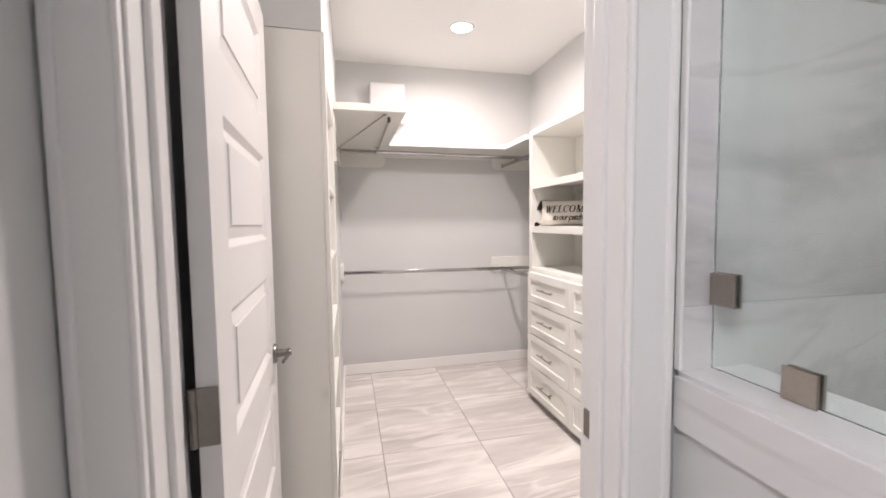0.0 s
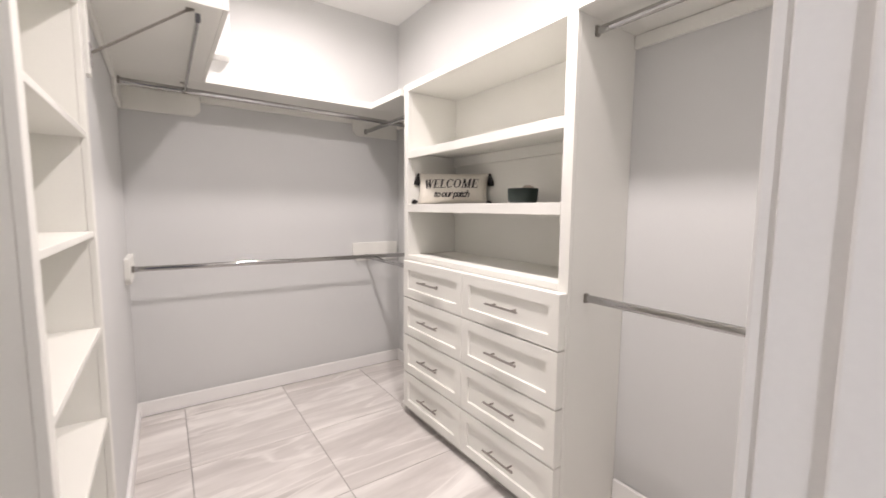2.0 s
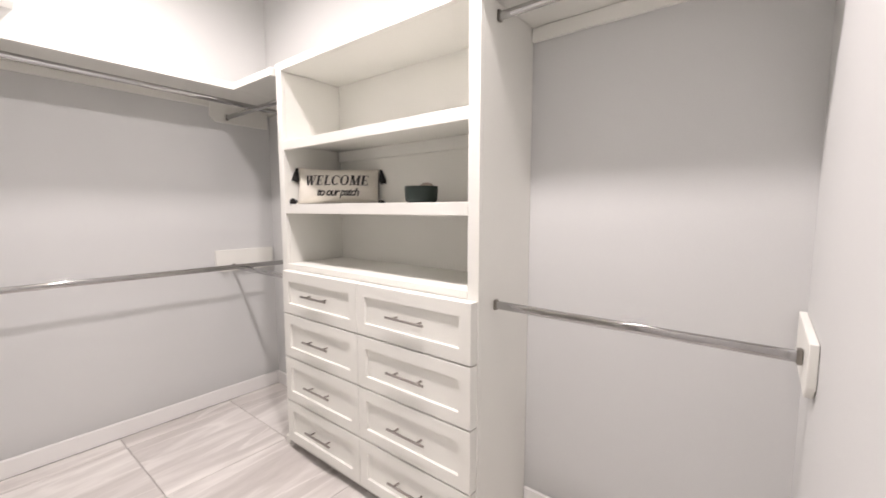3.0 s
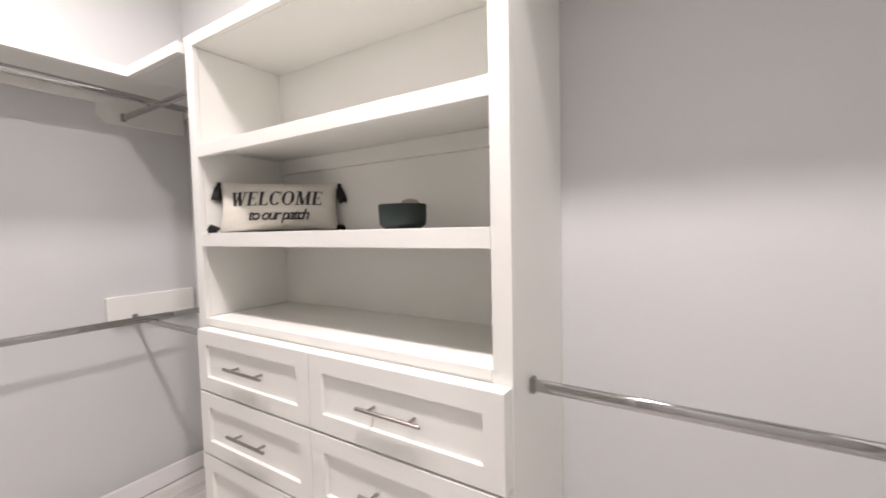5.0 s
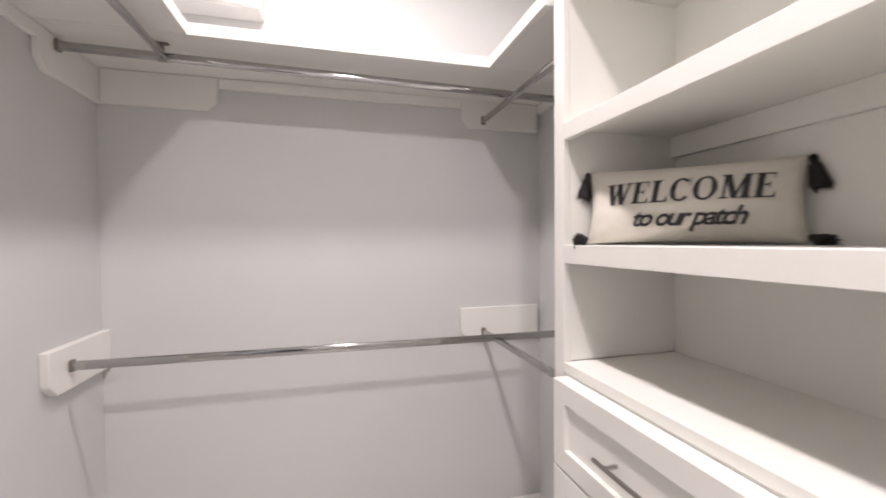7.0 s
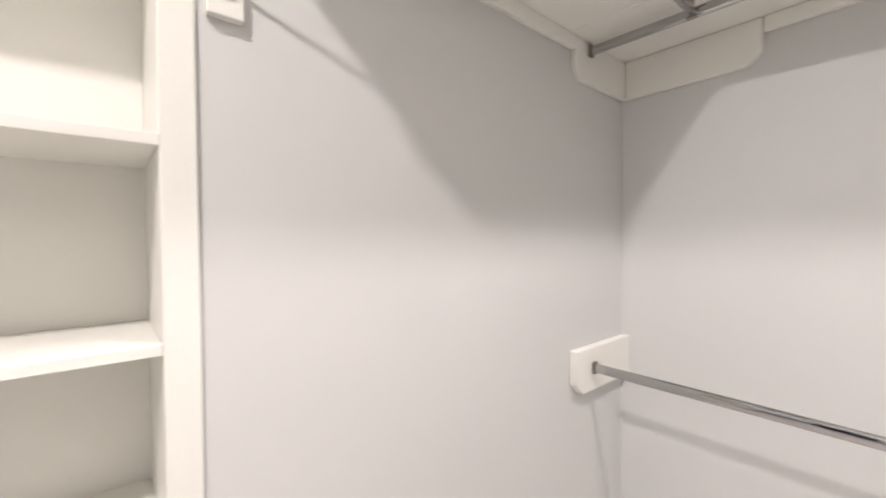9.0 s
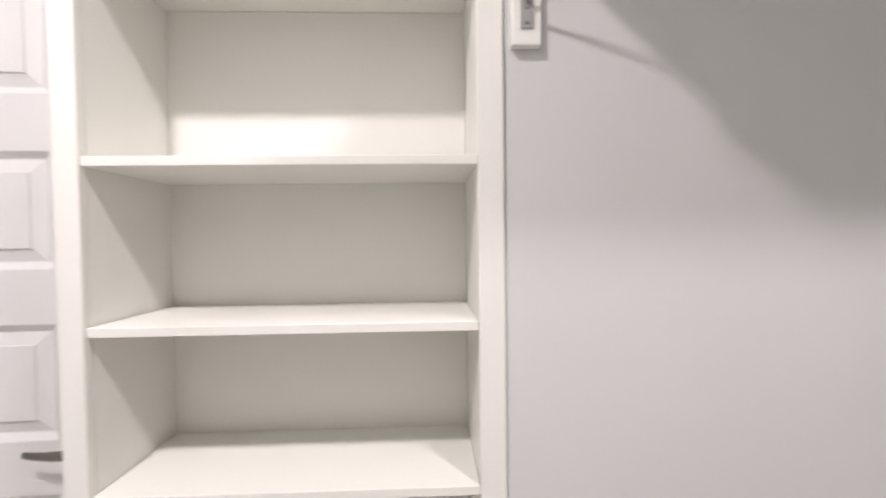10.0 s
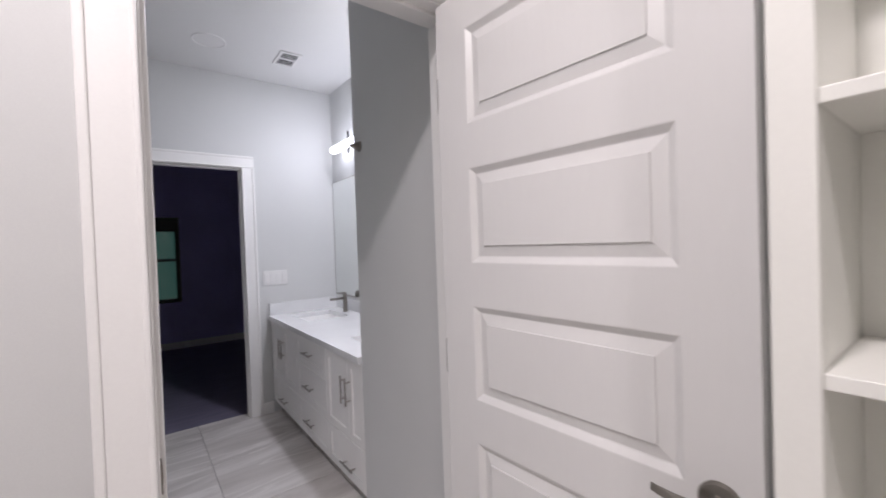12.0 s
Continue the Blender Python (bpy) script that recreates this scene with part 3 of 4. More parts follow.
def shaker_front(w, h, thick=0.019, rail=0.052, sunk=0.011):
    """A drawer or door front in the yz plane, facing -x, its corner at the origin."""
    bm = bmesh.new()
    e = 0.0012
    rings = []
    for (off, d) in ((0, thick), (0, e), (e, 0), (rail, 0), (rail + 0.0015, sunk), (rail + 0.004, sunk)):
        rings.append([bm.verts.new((d, y, z)) for y, z in ((off, off), (w - off, off), (w - off, h - off), (off, h - off))])
    for r, s in zip(rings, rings[1:]):
        for q in range(4):
            bm.faces.new((r[q], r[(q + 1) % 4], s[(q + 1) % 4], s[q]))
    bm.faces.new(rings[0])
    bm.faces.new(rings[-1])
    return bm


def bar_pull(length, post, upright=False, reach=0.030, radius=0.0052):
    bm = bmesh.new()
    def p(s, x):
        return (x, 0, s) if upright else (x, s, 0)
    tube(bm, p(-length / 2, -reach), p(length / 2, -reach), radius, sides=14)
    for s in (-post, post):
        tube(bm, p(s, 0.001), p(s, -reach), radius * 0.85, sides=10)
    return bm


DX = UF - 0.043
rows = [(0.764, 0.985), (0.528, 0.757), (0.286, 0.521), (0.052, 0.279)]
cols = [(2.065, 2.6685), (2.6715, 3.268)]
for z0, z1 in rows:
    for y0, y1 in cols:
        d = cpart("drawer", shaker_front(y1 - y0, z1 - z0, thick=0.042))
        d.matrix_basis = CI @ pose(DX, y0, z0)
        for v in d.data.vertices:
            v.co = cab.matrix_basis @ v.co
        h = part("handle", bar_pull(0.20, 0.064), NICKEL, d, "brushed nickel bar pull")
        h.matrix_basis = pose(0.008, (y1 - y0) / 2, (z1 - z0) / 2)

# ---- left built-in: open shelves ----
LF = 0.009
LY0, LY1, JY0, JY1 = 1.994, 2.780, 2.036, 2.732
shelves = thing("built_in_shelves", pose(0, (LY0 + LY1) / 2, 0), "white painted built-in shelf unit, empty", "shelf unit")
SI = shelves.matrix_basis.inverted()


def spart(name, bm, label=""):
    bmesh.ops.transform(bm, matrix=SI, verts=bm.verts)
    return part(name, bm, CABINET, shelves, label)


spart("side_panel", block(-0.258, LF - 0.0185, LY0, JY0, 0, 2.058, 0.001))
spart("side_panel", block(-0.258, LF - 0.0185, JY1, LY1 - 0.001, 0, 2.058, 0.001))
spart("stile", block(LF - 0.018, LF, LY0 - 0.001, JY0, 0, 2.058, 0.002))
spart("stile", block(LF - 0.018, LF, JY1, LY1 - 0.001, 0, 2.058, 0.002))
spart("top_rail", block(LF - 0.018, LF, JY0 + 0.0005, JY1 - 0.0005, 1.895, 2.058, 0.002))
spart("top", block(-0.258, LF - 0.0185, JY0 + 0.0005, JY1 - 0.0005, 1.912, 1.93, 0.001))
spart("back_panel", block(-0.258, -0.240, JY0 + 0.0005, JY1 - 0.0005, 0, 1.911))
spart("base", block(LF - 0.018, LF, JY0 + 0.0005, JY1 - 0.0005, 0, 0.075, 0.002))
for z in (1.526, 1.224, 0.920, 0.622, 0.332, 0.075):
    spart("shelf", block(-0.2395, LF - 0.004, JY0 + 0.0005, JY1 - 0.0005, z - 0.0175, z, 0.0015))


# ---- pillow, bowl, wall boxes ----
PW, PH, PT = 0.220, 0.098, 0.054


def puff(u, v):
    """Half the pillow's thickness at u, v from -1 to 1."""
    return PT * max(0.0, (1 - abs(u) ** 3.2) * (1 - abs(v) ** 2.4)) ** 0.55


def outline(u, v):
    sag = 1 - 0.05 * (u + 1) if v > 0 else 1.0
    return (u * PW * (1 - 0.045 * (1 - v * v)), v * PH * sag * (1 - 0.07 * (1 - u * u) * abs(v)))


def pillow_mesh():
    bm = bmesh.new()
    nu, nv = 44, 24
    grids = []
    for side in (-1, 1):
        g = []
        for i in range(nu + 1):
            row = []
            for k in range(nv + 1):
                u, v = -1 + 2 * i / nu, -1 + 2 * k / nv
                x, z = outline(u, v)
                crease = 0.0016 * noise.noise((u * 5, v * 7, side * 3.1)) + 0.0025 * noise.noise((u * 2, v * 2.4, side))
                y = side * (puff(u, v) + (crease if puff(u, v) > 0.004 else 0))
                row.append(bm.verts.new((x, y, z)))
            g.append(row)
        grids.append(g)
        for i in range(nu):
            for k in range(nv):
                bm.faces.new((g[i][k], g[i + 1][k], g[i + 1][k + 1], g[i][k + 1]))
    bmesh.ops.remove_doubles(bm, verts=bm.verts, dist=0.0006)
    return bm


def lay_on_pillow(bm, place_x, place_z, lift=0.0032):
    bmesh.ops.triangulate(bm, faces=bm.faces)
    for _ in range(2):
        bmesh.ops.subdivide_edges(bm, edges=[e for e in bm.edges if e.calc_length() > 0.012], cuts=1)
        bmesh.ops.triangulate(bm, faces=bm.faces)
    for v in bm.verts:
        x, z = v.co.x + place_x, v.co.y + place_z
        v.co = (x, -puff(x / PW, z / PH) - lift, z)
    return bm


def lettering(words, size, shear, place_x, place_z, bold, wide):
    """Printed words that follow the pillow's front."""
    data = bpy.data.curves.new("lettering", "FONT")
    data.body, data.size, data.shear, data.align_x, data.align_y = words, size, shear, "CENTER", "CENTER"
    data.offset, data.space_character, data.resolution_u = bold, wide, 4
    ob = bpy.data.objects.new("lettering", data)
    scene.collection.objects.link(ob)
    dg = bpy.context.evaluated_depsgraph_get()
    me = bpy.data.meshes.new_from_object(ob.evaluated_get(dg))
    bpy.data.objects.remove(ob)
    bm = bmesh.new()
    bm.from_mesh(me)
    return lay_on_pillow(bm, place_x, place_z)


def serif_capitals(words, height, slant, gap, place_x, place_z):
    """Roman capitals with thick and thin strokes and serifs, in a unit box one high."""
    thick, thin = 0.215, 0.09

    def bar(x0, y0, x1, y1, w):
        return [(x0 - w / 2, y0), (x0 + w / 2, y0), (x1 + w / 2, y1), (x1 - w / 2, y1)]

    def flat(x0, x1, y, h=0.06):
        return [(x0, y), (x1, y), (x1, y + h), (x0, y + h)]

    def ring(cx, rx, a0, a1, parts=22):
        out = []
        for k in range(parts):
            b, c = radians(a0 + (a1 - a0) * k / parts), radians(a0 + (a1 - a0) * (k + 1) / parts)
            quad = []
            for ang, side in ((b, 1), (c, 1), (c, 0), (b, 0)):
                w = thin + (thick - thin) * abs(math.cos(ang))
                r_x, r_y = (rx, 0.515) if side else (rx - w, 0.515 - thin)
                quad.append((cx + r_x * math.cos(ang), 0.5 + r_y * math.sin(ang)))
            out.append(quad)
        return out

    glyphs = {
        "W": (1.12, [bar(0.16, 1, 0.38, 0, thick), bar(0.56, 0.97, 0.40, 0, thin), bar(0.54, 1, 0.76, 0, thick), bar(0.98, 0.97, 0.78, 0, thin), flat(0, 0.36, 0.94), flat(0.42, 0.72, 0.94), flat(0.84, 1.12, 0.94)]),
        "E": (0.74, [bar(0.20, 0, 0.20, 1, thick), flat(0.02, 0.64, 0.94), flat(0.02, 0.68, 0), flat(0.20, 0.50, 0.48), [(0.58, 0.94), (0.64, 0.70), (0.64, 1.0), (0.56, 1.0)], [(0.68, 0.30), (0.60, 0.06), (0.60, 0), (0.70, 0)], [(0.46, 0.62), (0.46, 0.38), (0.51, 0.38), (0.51, 0.62)]]),
        "L": (0.70, [bar(0.20, 0, 0.20, 1, thick), flat(0.02, 0.40, 0.94), flat(0.02, 0.64, 0), [(0.66, 0.34), (0.58, 0.06), (0.58, 0), (0.68, 0)]]),
        "C": (0.82, ring(0.42, 0.40, 45, 318) + [[(0.70, 1.0), (0.75, 1.0), (0.75, 0.66), (0.71, 0.66)]]),
        "O": (0.92, ring(0.44, 0.43, 0, 360, 28)),
        "M": (1.06, [bar(0.16, 0, 0.16, 1, thin), bar(0.22, 1, 0.52, 0, thick), bar(0.82, 0.97, 0.52, 0.02, thin), bar(0.86, 0, 0.86, 1, thick), flat(0, 0.32, 0), flat(0.68, 1.04, 0), flat(0, 0.26, 0.94), flat(0.78, 1.04, 0.94)]),
    }
    total = sum(glyphs[c][0] + gap for c in words) - gap
    bm, pen = bmesh.new(), -total / 2
    for n, c in enumerate(words):
        wide, polys = glyphs[c]
        for p in polys:
            bm.faces.new([bm.verts.new((height * (pen + x + slant * (y - 0.5)), height * (y - 0.5), 0)) for x, y in p])
        pen += wide + gap
    return lay_on_pillow(bm, place_x, place_z)


def tassel(length=0.075, spread=0.021):
    """A knot and a skirt of yarn strands that hangs down from the origin."""
    bm = lathe([(0.002, 0.0), (0.006, -0.003), (0.008, -0.010), (0.0060, -0.017), (0.011, -0.024), (0.017, -length * 0.7), (0.015, -length * 0.92)], 14)
    rng = random.Random(5)
    for k in range(40):
        a = rng.uniform(0, 2 * math.pi)
        r = spread * math.sqrt(rng.random())
        tube(bm, (0.004 * math.cos(a), 0.004 * math.sin(a), -0.014), (r * math.cos(a), r * math.sin(a), -length * rng.uniform(0.85, 1.06)), 0.0013, 0.0011, sides=5)
    return bm


pa, pb = Vector((1.494, 3.268, 0)), Vector((1.776, 2.915, 0))
pdir = (pb - pa).normalized()
lean = 10
pillow = tagged(part("throw_pillow", pillow_mesh(), LINEN), "cream rectangular throw pillow with black lettering and corner tassels", "pillow")
pillow.matrix_basis = Matrix.Translation(((pa.x + pb.x) / 2 + 0.01, (pa.y + pb.y) / 2 + 0.007, 1.332 + PH)) @ Matrix.Rotation(math.atan2(pdir.y, pdir.x), 4, "Z") @ Matrix.Rotation(radians(-lean), 4, "X")
part("lettering", serif_capitals("WELCOME", 0.053, 0.14, 0.03, 0.002, 0.017), INK, pillow, "black serif capitals printed on the cloth")
part("lettering", lettering("to our patch", 0.054, 0.38, 0.006, -0.046, 0.0011, 0.82), INK, pillow, "black italic words printed below")
for sx, sz, turn in ((-1, 1, (0, 8, 0)), (1, 1, (0, -10, 0)), (-1, -1, (-74, 14, 0)), (1, -1, (-58, -40, 0))):
    low = sz < 0
    part("tassel", tassel(0.062 if low else 0.078), YARN, pillow, "black yarn tassel",
         at=pose(sx * (PW + (0.000 if low else 0.004)), -0.004, sz * PH * (0.86 if low else 0.98 if sx < 0 else 0.885), *turn))

bowl = tagged(part("bowl", lathe([(0.052, 0), (0.054, 0.001), (0.0660, 0.012), (0.0676, 0.017), (0.0700, 0.070), (0.0690, 0.0725), (0.0645, 0.0715), (0.063, 0.050), (0.050, 0.040), (0.0005, 0.040)], 48), GREEN),
              "dark green ceramic bowl on the open shelf", "bowl")
bowl.matrix_basis = pose(1.618, 2.483, 1.3318) @ Matrix.Diagonal((1.04, 1.04, 1.0, 1))
part("lid", lathe([(0.038, 0.0405), (0.040, 0.060), (0.036, 0.076), (0.026, 0.085), (0.012, 0.089), (0.0005, 0.090)], 32), CLAY, bowl, "pale brown domed lid", at=pose(0.016, -0.016, 0) @ Matrix.Diagonal((0.82, 0.82, 1.0, 1)))

tagged(part("support_board", block(0.001, 0.019, 2.793, 2.845, 1.714, SH0 - 0.001, 0.002), CABINET), "white upright board carrying the shelf bracket", "support board")
brace = thing("shelf_bracket", Matrix.Identity(4), "metal shelf bracket with a thin diagonal brace", "bracket")
plate_bm = block(0.0195, 0.0225, 2.808, 2.831, 1.742, 1.815, 0.001)
part("wall_plate", plate_bm, BUTTON, brace, "grey metal plate")
for k in range(3):
    q = bmesh.new()
    tube(q, (0.0220, 2.8195, 1.752 + 0.026 * k), (0.0250, 2.8195, 1.752 + 0.026 * k), 0.0042, 0.0030, sides=10)
    part("screw", q, NICKEL, brace, "screw head")
q = bmesh.new()
tube(q, (0.0220, 2.8195, 1.785), (0.285, 2.8215, 1.984), 0.0042, sides=10)
tube(q, (0.285, 2.8215, 1.984), (0.300, 2.8215, 1.9895), 0.0042, sides=10)
part("arm", q, BRONZE, brace)
part("foot", block(0.284, 0.310, 2.813, 2.830, SH0 - 0.0045, SH0 - 0.0005, 0.001), BRONZE, brace)

wbox = tagged(part("wall_box", block(0.285, 0.585, 4.015, 4.119, 2.238, 2.575, 0.004, 3), PLASTIC), "plain white box mounted on the wall above the shelf", "wall box")
part("cover", block(0.292, 0.578, 4.010, 4.0145, 2.245, 2.568, 0.002), PLASTIC, wbox)

# ---- shower ----
SX = 0.668
SY = WF0 - 0.014
setting("wall_shower_low", block(SX + 0.012, SX + 0.172, -0.30, WF0 - 0.003, 0, 0.9635), WALL, "low grey painted wall under the shower glass", "wall")
cap_bm = block(SX, SX + 0.184, -0.30, SY, 0.964, 1.078)
bmesh.ops.bevel(cap_bm, geom=[e for e in cap_bm.edges if abs(e.verts[0].co.y - e.verts[1].co.y) > 0.5], offset=0.009, segments=4, affect="EDGES")
setting("trim_shower_cap", cap_bm, MARBLE, "white veined marble cap on the low shower wall", "marble cap")
setting("trim_tile_edge", block(SX + 0.006, SX + 0.014, WF0 - 0.019, WF0 - 0.0035, 1.0785, CEIL, 0.003), TRIM, "white edge profile beside the shower marble", "trim")
glass = setting("shower_glass", block(SX + 0.079, SX + 0.089, -0.25, SY - 0.002, 1.0795, 2.25, 0.001), GLASS, "clear frameless shower glass panel", "shower glass")
glass.visible_shadow = False


def clamp(y0, y1, z0, z1):
    t = tagged(part("glass_clamp", block(SX + 0.0725, SX + 0.0785, y0, y1, z0, z1, 0.0015), CLAMP), "square satin nickel clamp holding the shower glass", "glass clamp", "shower glass clamps")
    part("back_plate", block(SX + 0.0895, SX + 0.0955, y0, y1, z0, z1, 0.0015), CLAMP, t)
    return t


clamp(1.006, 1.0565, 1.203, 1.264)
clamp(0.870, 0.922, 1.0785, 1.132)
clamp(1.006, 1.0565, 2.03, 2.09)

# ---- bathroom vanity ----
VF, VTOP = -0.320, 0.815
van = thing("vanity", pose(-0.605, -0.56, 0), "white shaker bathroom vanity with drawers and doors", "vanity")
VI = van.matrix_basis.inverted()


def vpart(name, bm, mat=None, label=""):
    bmesh.ops.transform(bm, matrix=VI, verts=bm.verts)
    return part(name, bm, mat or TRIM, van, label)


vpart("body", block(-0.893, VF - 0.001, -1.436, 0.266, 0.10, 0.778))
vpart("toe_kick", block(-0.893, VF - 0.07, -1.436, 0.266, 0, 0.0995))


def front(kind, y0, y1, z0, z1, pull):
    """A front that faces +x, with its bar pull."""
    bm = shaker_front(y1 - y0, z1 - z0, 0.018, 0.045, 0.007)
    bmesh.ops.transform(bm, matrix=Matrix.Diagonal((-1, 1, 1, 1)), verts=bm.verts)
    d = part(kind, bm, TRIM, van)
    d.matrix_basis = VI @ pose(VF + 0.018, y0, z0)
    h = bar_pull(0.15, 0.05, pull[2])
    bmesh.ops.transform(h, matrix=Matrix.Diagonal((-1, 1, 1, 1)), verts=h.verts)
    hh = part("handle", h, NICKEL, d, "brushed nickel bar pull")
    hh.matrix_basis = pose(-0.001, pull[0] - y0, pull[1] - z0)


for y0, y1 in ((-1.432, -0.802), (-0.226, 0.264)):
    mid = -1.115 if y0 < -1 else 0.083
    front("cabinet_door", y0, mid - 0.0015, 0.330, 0.770, (mid - 0.03, 0.60, True))
    front("cabinet_door", mid + 0.0015, y1, 0.330, 0.770, (mid + 0.03, 0.60, True))
    front("drawer", y0, y1, 0.105, 0.326, (mid, 0.190, False))
for z0, z1 in ((0.574, 0.770), (0.330, 0.570), (0.105, 0.326)):
    front("drawer", -0.798, -0.230, z0, z1, (-0.525, (z0 + z1) / 2, False))

SINKS = ((-1.34, -0.92), (-0.18, 0.22))
top_bm = bmesh.new()
xs, ys = [-0.893, -0.77, -0.44, -0.283], [-1.447, -1.34, -0.92, -0.18, 0.22, 0.266]
grid = {(i, k, h): top_bm.verts.new((x, y, VTOP - 0.035 * h)) for i, x in enumerate(xs) for k, y in enumerate(ys) for h in (0, 1)}
filled = {(i, k) for i in range(3) for k in range(5) if not (i == 1 and k in (1, 3))}
for i, k in filled:
    for h in (0, 1):
        top_bm.faces.new([grid[i, k, h], grid[i + 1, k, h], grid[i + 1, k + 1, h], grid[i, k + 1, h]])
    for (di, dk), (a, b) in {(-1, 0): ((0, 0), (0, 1)), (1, 0): ((1, 0), (1, 1)), (0, -1): ((0, 0), (1, 0)), (0, 1): ((0, 1), (1, 1))}.items():
        if (i + di, k + dk) not in filled:
            p, q = (i + a[0], k + a[1]), (i + b[0], k + b[1])
            top_bm.faces.new([grid[(*p, 0)], grid[(*q, 0)], grid[(*q, 1)], grid[(*p, 1)]])
tagged(part("countertop", top_bm, QUARTZ), "white quartz vanity top with cut-out sinks", "countertop")
tagged(part("backsplash", blocks((-0.8935, -0.875, -1.428, 0.266, VTOP + 0.0005, VTOP + 0.10), (-0.8935, -0.293, -1.4485, -1.4285, VTOP + 0.0005, VTOP + 0.10), bevel=0.001), QUARTZ),
       "low white quartz upstand along the wall", "backsplash")
for a, b in SINKS:
    bm = bmesh.new()
    rings = []
    for off, z, r in ((0.0, VTOP - 0.036, 0.04), (0.004, VTOP - 0.06, 0.045), (0.03, VTOP - 0.14, 0.06), (0.09, VTOP - 0.155, 0.05)):
        ring = []
        for cx, cy, a0 in ((-0.44 - off - r, b - off - r, 0), (-0.77 + off + r, b - off - r, 90), (-0.77 + off + r, a + off + r, 180), (-0.44 - off - r, a + off + r, 270)):
            for q in range(6):
                ang = radians(a0 + q * 18)
                ring.append(bm.verts.new((cx + r * math.cos(ang), cy + r * math.sin(ang), z)))
        rings.append(ring)
    for r, s in zip(rings, rings[1:]):
        for q in range(24):
            bm.faces.new((r[q], r[(q + 1) % 24], s[(q + 1) % 24], s[q]))
    bm.faces.new(rings[-1])
    tagged(part("sink", bm, PORCELAIN), "white undermount rectangular basin", "sink", "vanity sinks")
    my = (a + b) / 2
    f = thing("faucet", pose(-0.830, my, VTOP), "dark metal single-hole bathroom faucet", "faucet", "vanity faucets")
    part("base", lathe([(0.024, 0), (0.024, 0.006), (0.019, 0.010), (0.018, 0.15), (0.016, 0.155)], 24), BRONZE, f)
    part("spout", block(-0.012, 0.13, -0.013, 0.013, 0.105, 0.125, 0.005), BRONZE, f)
    part("lever", block(-0.012, 0.065, -0.008, 0.008, 0.157, 0.167, 0.003), BRONZE, f)

mir = tagged(part("mirror", block(-0.8935, -0.887, -1.442, -0.40, 0.945, 1.955), MIRROR), "frameless rectangular mirror over the vanity", "mirror")
part("edge", blocks((-0.8938, -0.8865, -1.447, -1.4425, 0.940, 1.960), (-0.8938, -0.8865, -0.3995, -0.395, 0.940, 1.960), (-0.8938, -0.8865, -1.4425, -0.3995, 0.940, 0.9445), (-0.8938, -0.8865, -1.4425, -0.3995, 1.9555, 1.960)), NICKEL, mir)

LAMP_Y = -0.90
sconce = thing("vanity_light", pose(-0.895, LAMP_Y, 2.20), "lit frosted tube wall light with dark stem over the mirror", "wall light")
part("backplate", block(0.001, 0.018, -0.06, 0.06, -0.05, 0.05, 0.004), NICKEL, sconce)
part("arm", tube(bmesh.new(), (0.018, 0, 0), (0.054, 0, 0), 0.009), NICKEL, sconce)
for z0, z1 in ((0.034, 0.095), (-0.080, -0.034)):
    part("stem", tube(bmesh.new(), (0.085, 0, z0), (0.085, 0, z1), 0.010), DARK, sconce, "dark metal stem")
part("shade", lathe([(0.022, -0.315), (0.030, -0.305), (0.031, 0.305), (0.022, 0.315)], 28), SCONCE_GLOW, sconce, "glowing frosted glass tube", at=pose(0.085, 0, 0, 90, 0, 0))
for sy in (-0.323, 0.323):
    part("cap", tube(bmesh.new(), (0.085, sy - 0.008, 0), (0.085, sy + 0.008, 0), 0.024, sides=24), NICKEL, sconce, "brushed nickel end cap")
for sy in (-0.20, 0.16):
    pl = bpy.data.lights.new("sconce_light", "POINT")
    pl.energy, pl.color, pl.shadow_soft_size = SCONCE_POWER, SCONCE_TINT, 0.05
    po = new("sconce_light", pl)
    po.location = (-0.895 + 0.24, LAMP_Y + sy, 2.20)

hook = thing("robe_hook", pose(-0.302, 0.335, 1.855, 0, 90, 0), "dark bronze conical robe hook on the wing wall", "hook")
part("rose", lathe([(0.026, 0.0005), (0.026, 0.004), (0.022, 0.007)], 24), BRONZE, hook)
part("knob", lathe([(0.021, 0.0072), (0.019, 0.016), (0.010, 0.040), (0.007, 0.052), (0.004, 0.055)], 24), BRONZE, hook)

plate = tagged(part("switch_plate", block(-0.448, -0.252, -1.4495, -1.442, 1.068, 1.188, 0.002), PLASTIC), "white four-gang switch plate on the bathroom wall", "light switch")
for k in range(4):
    part("rocker", block(-0.437 + 0.047 * k, -0.404 + 0.047 * k, -1.4425, -1.438, 1.092, 1.163, 0.0015), PLASTIC, plate)
outlet = tagged(part("outlet_plate", block(-0.8945, -0.887, -0.34, -0.27, 1.035, 1.15, 0.002), PLASTIC), "white outlet plate on the vanity wall", "outlet")

vent = thing("ceiling_vent", pose(-0.365, -0.93, CEIL), "white ceiling air vent with dark slots", "air vent")
part("backing", block(-0.055, 0.055, -0.095, 0.095, -0.003, -0.0005), DARK, vent)
part("frame", blocks((-0.075, 0.075, -0.115, -0.095, -0.010, -0.0005), (-0.075, 0.075, 0.095, 0.115, -0.010, -0.0005), (-0.075, -0.055, -0.0945, 0.0945, -0.010, -0.0005), (0.055, 0.075, -0.0945, 0.0945, -0.010, -0.0005), (-0.0545, 0.0545, -0.010, 0.010, -0.010, -0.0035)), PLASTIC, vent)
for k in range(6):
    y = -0.072 + 0.026 * (k % 3) + (0.104 if k > 2 else 0)
    part("slat", block(-0.054, 0.054, y, y + 0.0025, -0.006, -0.0035), PLASTIC, vent)
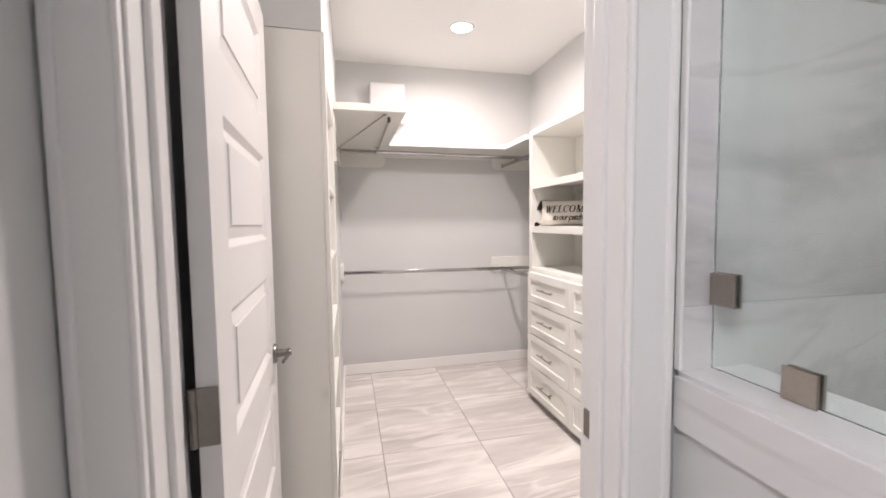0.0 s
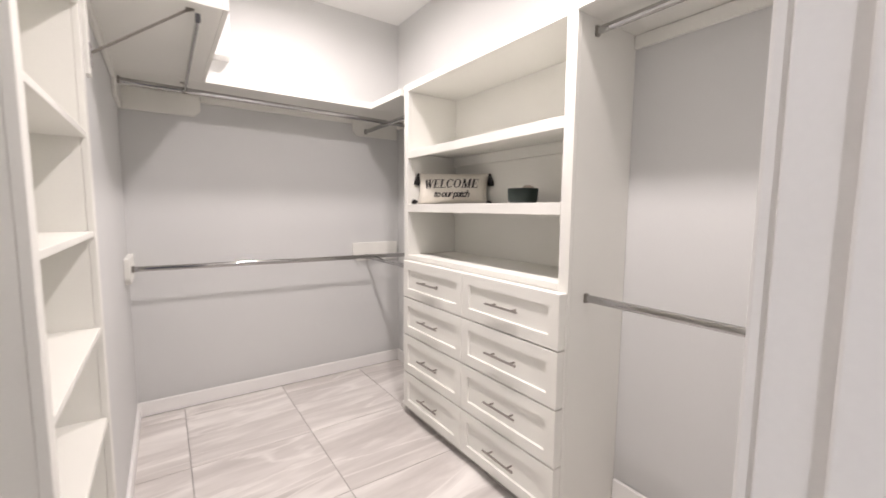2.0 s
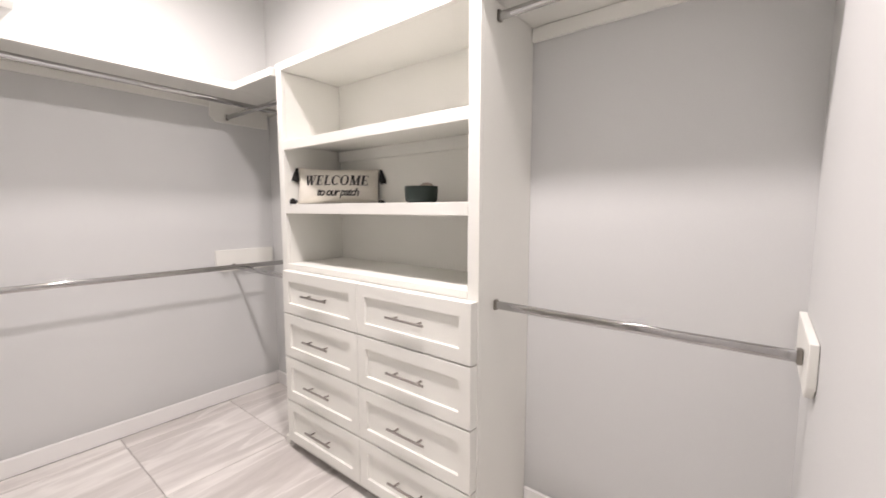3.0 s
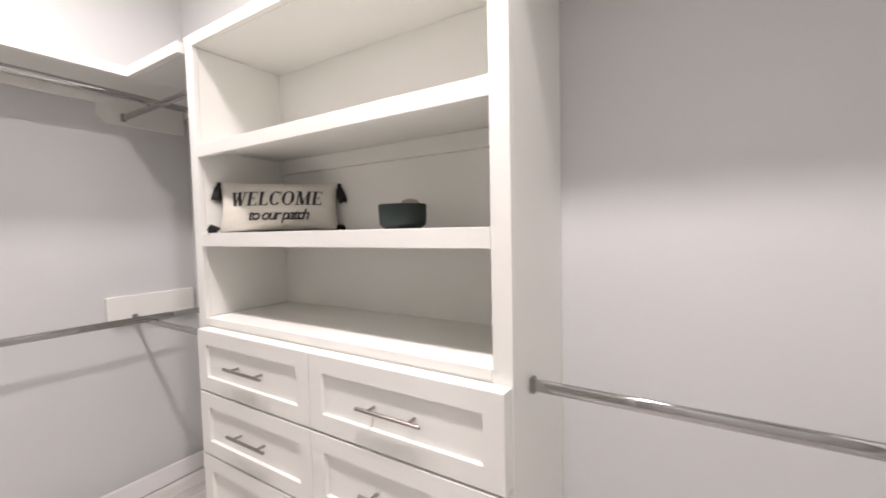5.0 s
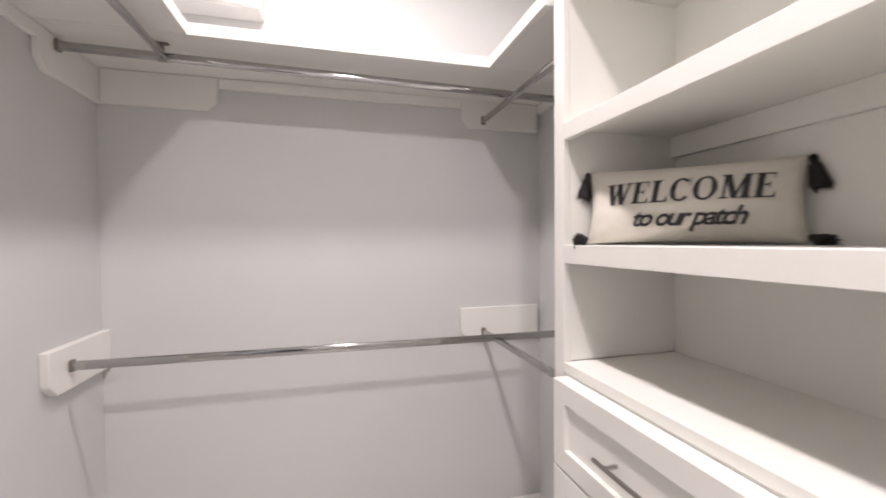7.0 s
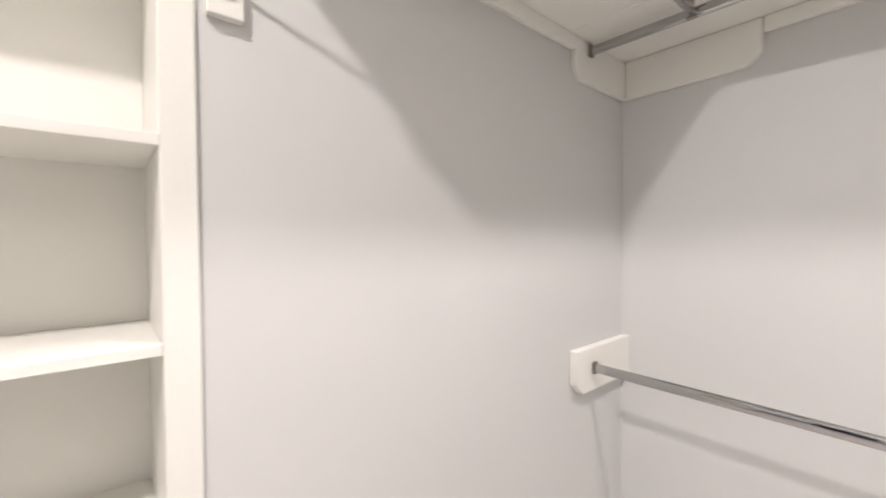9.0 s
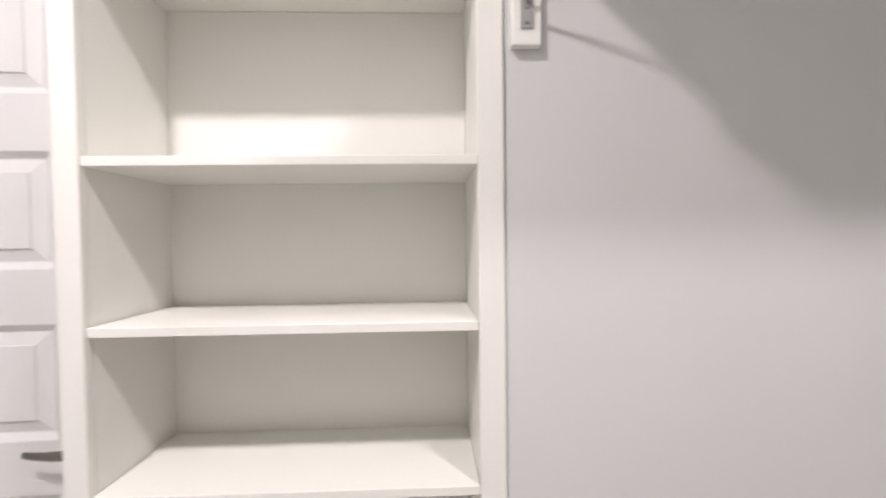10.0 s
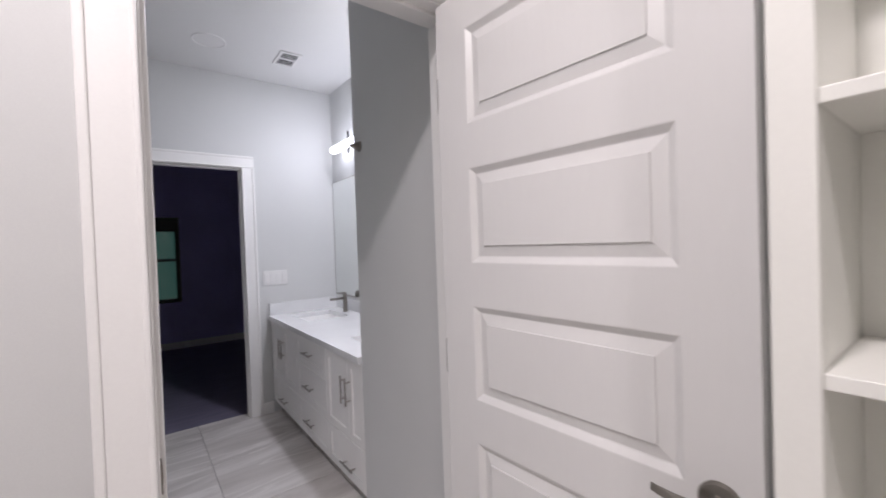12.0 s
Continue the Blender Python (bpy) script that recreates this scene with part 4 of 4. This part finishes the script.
speaker = tagged(part("ceiling_speaker", lathe([(0.104, -0.0005), (0.104, -0.003), (0.100, -0.0055), (0.094, -0.005), (0.092, -0.002), (0.0005, -0.002)], 40), PLASTIC), "round flush white ceiling grille", "ceiling grille")
speaker.matrix_basis = pose(0.14, -0.94, CEIL)


# ---- pieces of floor and shower walls ----
def grid_tiles(name, parent, cells, thick, bevel, mat, placer):
    """Separate tiles that share a mesh when their size is the same."""
    made = {}
    for (a0, a1, b0, b1) in cells:
        key = (round(a1 - a0, 3), round(b1 - b0, 3))
        if key not in made:
            bm = block(0, a1 - a0, 0, b1 - b0, -thick, 0)
            top = [e for e in bm.edges if all(v.co.z > -0.0001 for v in e.verts)]
            bmesh.ops.bevel(bm, geom=top, offset=bevel, segments=1, affect="EDGES")
            made[key] = mesh_from(name, bm, mat, smooth=False)
        ob = new(name, made[key])
        ob.matrix_basis = placer(a0, b0)
        ob.parent = parent


def cells(a_lines, b_lines, gap):
    out = []
    for a0, a1 in zip(a_lines, a_lines[1:]):
        for b0, b1 in zip(b_lines, b_lines[1:]):
            if a1 - a0 > 0.02 and b1 - b0 > 0.02:
                out.append((a0 + gap / 2, a1 - gap / 2, b0 + gap / 2, b1 - gap / 2))
    return out


def lines(start, step, lo, hi):
    first = start + math.ceil((lo - start) / step) * step
    inner = []
    while first < hi - 0.001:
        if first > lo + 0.001:
            inner.append(first)
        first += step
    return [lo, *inner, hi]


floor_ob = bpy.data.objects["floor"]
grid_tiles("tile", floor_ob, cells(lines(0.241, 0.60, -0.895, 2.0), lines(2.765, 0.60, -1.57, 4.101), 0.004), 0.010, 0.0012, TILE, lambda a, b: pose(a, b, 0.0))
shower_wall = bpy.data.objects["wall_front"]
grid_tiles("tile", shower_wall, cells(lines(0.683, 1.20, 0.683, 2.0), lines(0.0, 0.60, 0.0, CEIL), 0.001), 0.009, 0.001, MARBLE,
           lambda a, b: pose(a, WF0 - 0.013, b, 90, 0, 0))
side_wall = bpy.data.objects["wall_bathroom_side"]
grid_tiles("tile", side_wall, cells(lines(0.0, 0.60, 0.0, CEIL), lines(-0.15, 1.20, -0.30, 1.057), 0.003), 0.009, 0.001, MARBLE,
           lambda a, b: Matrix(((0, 0, -1, 1.988), (0, 1, 0, b), (1, 0, 0, a), (0, 0, 0, 1))))
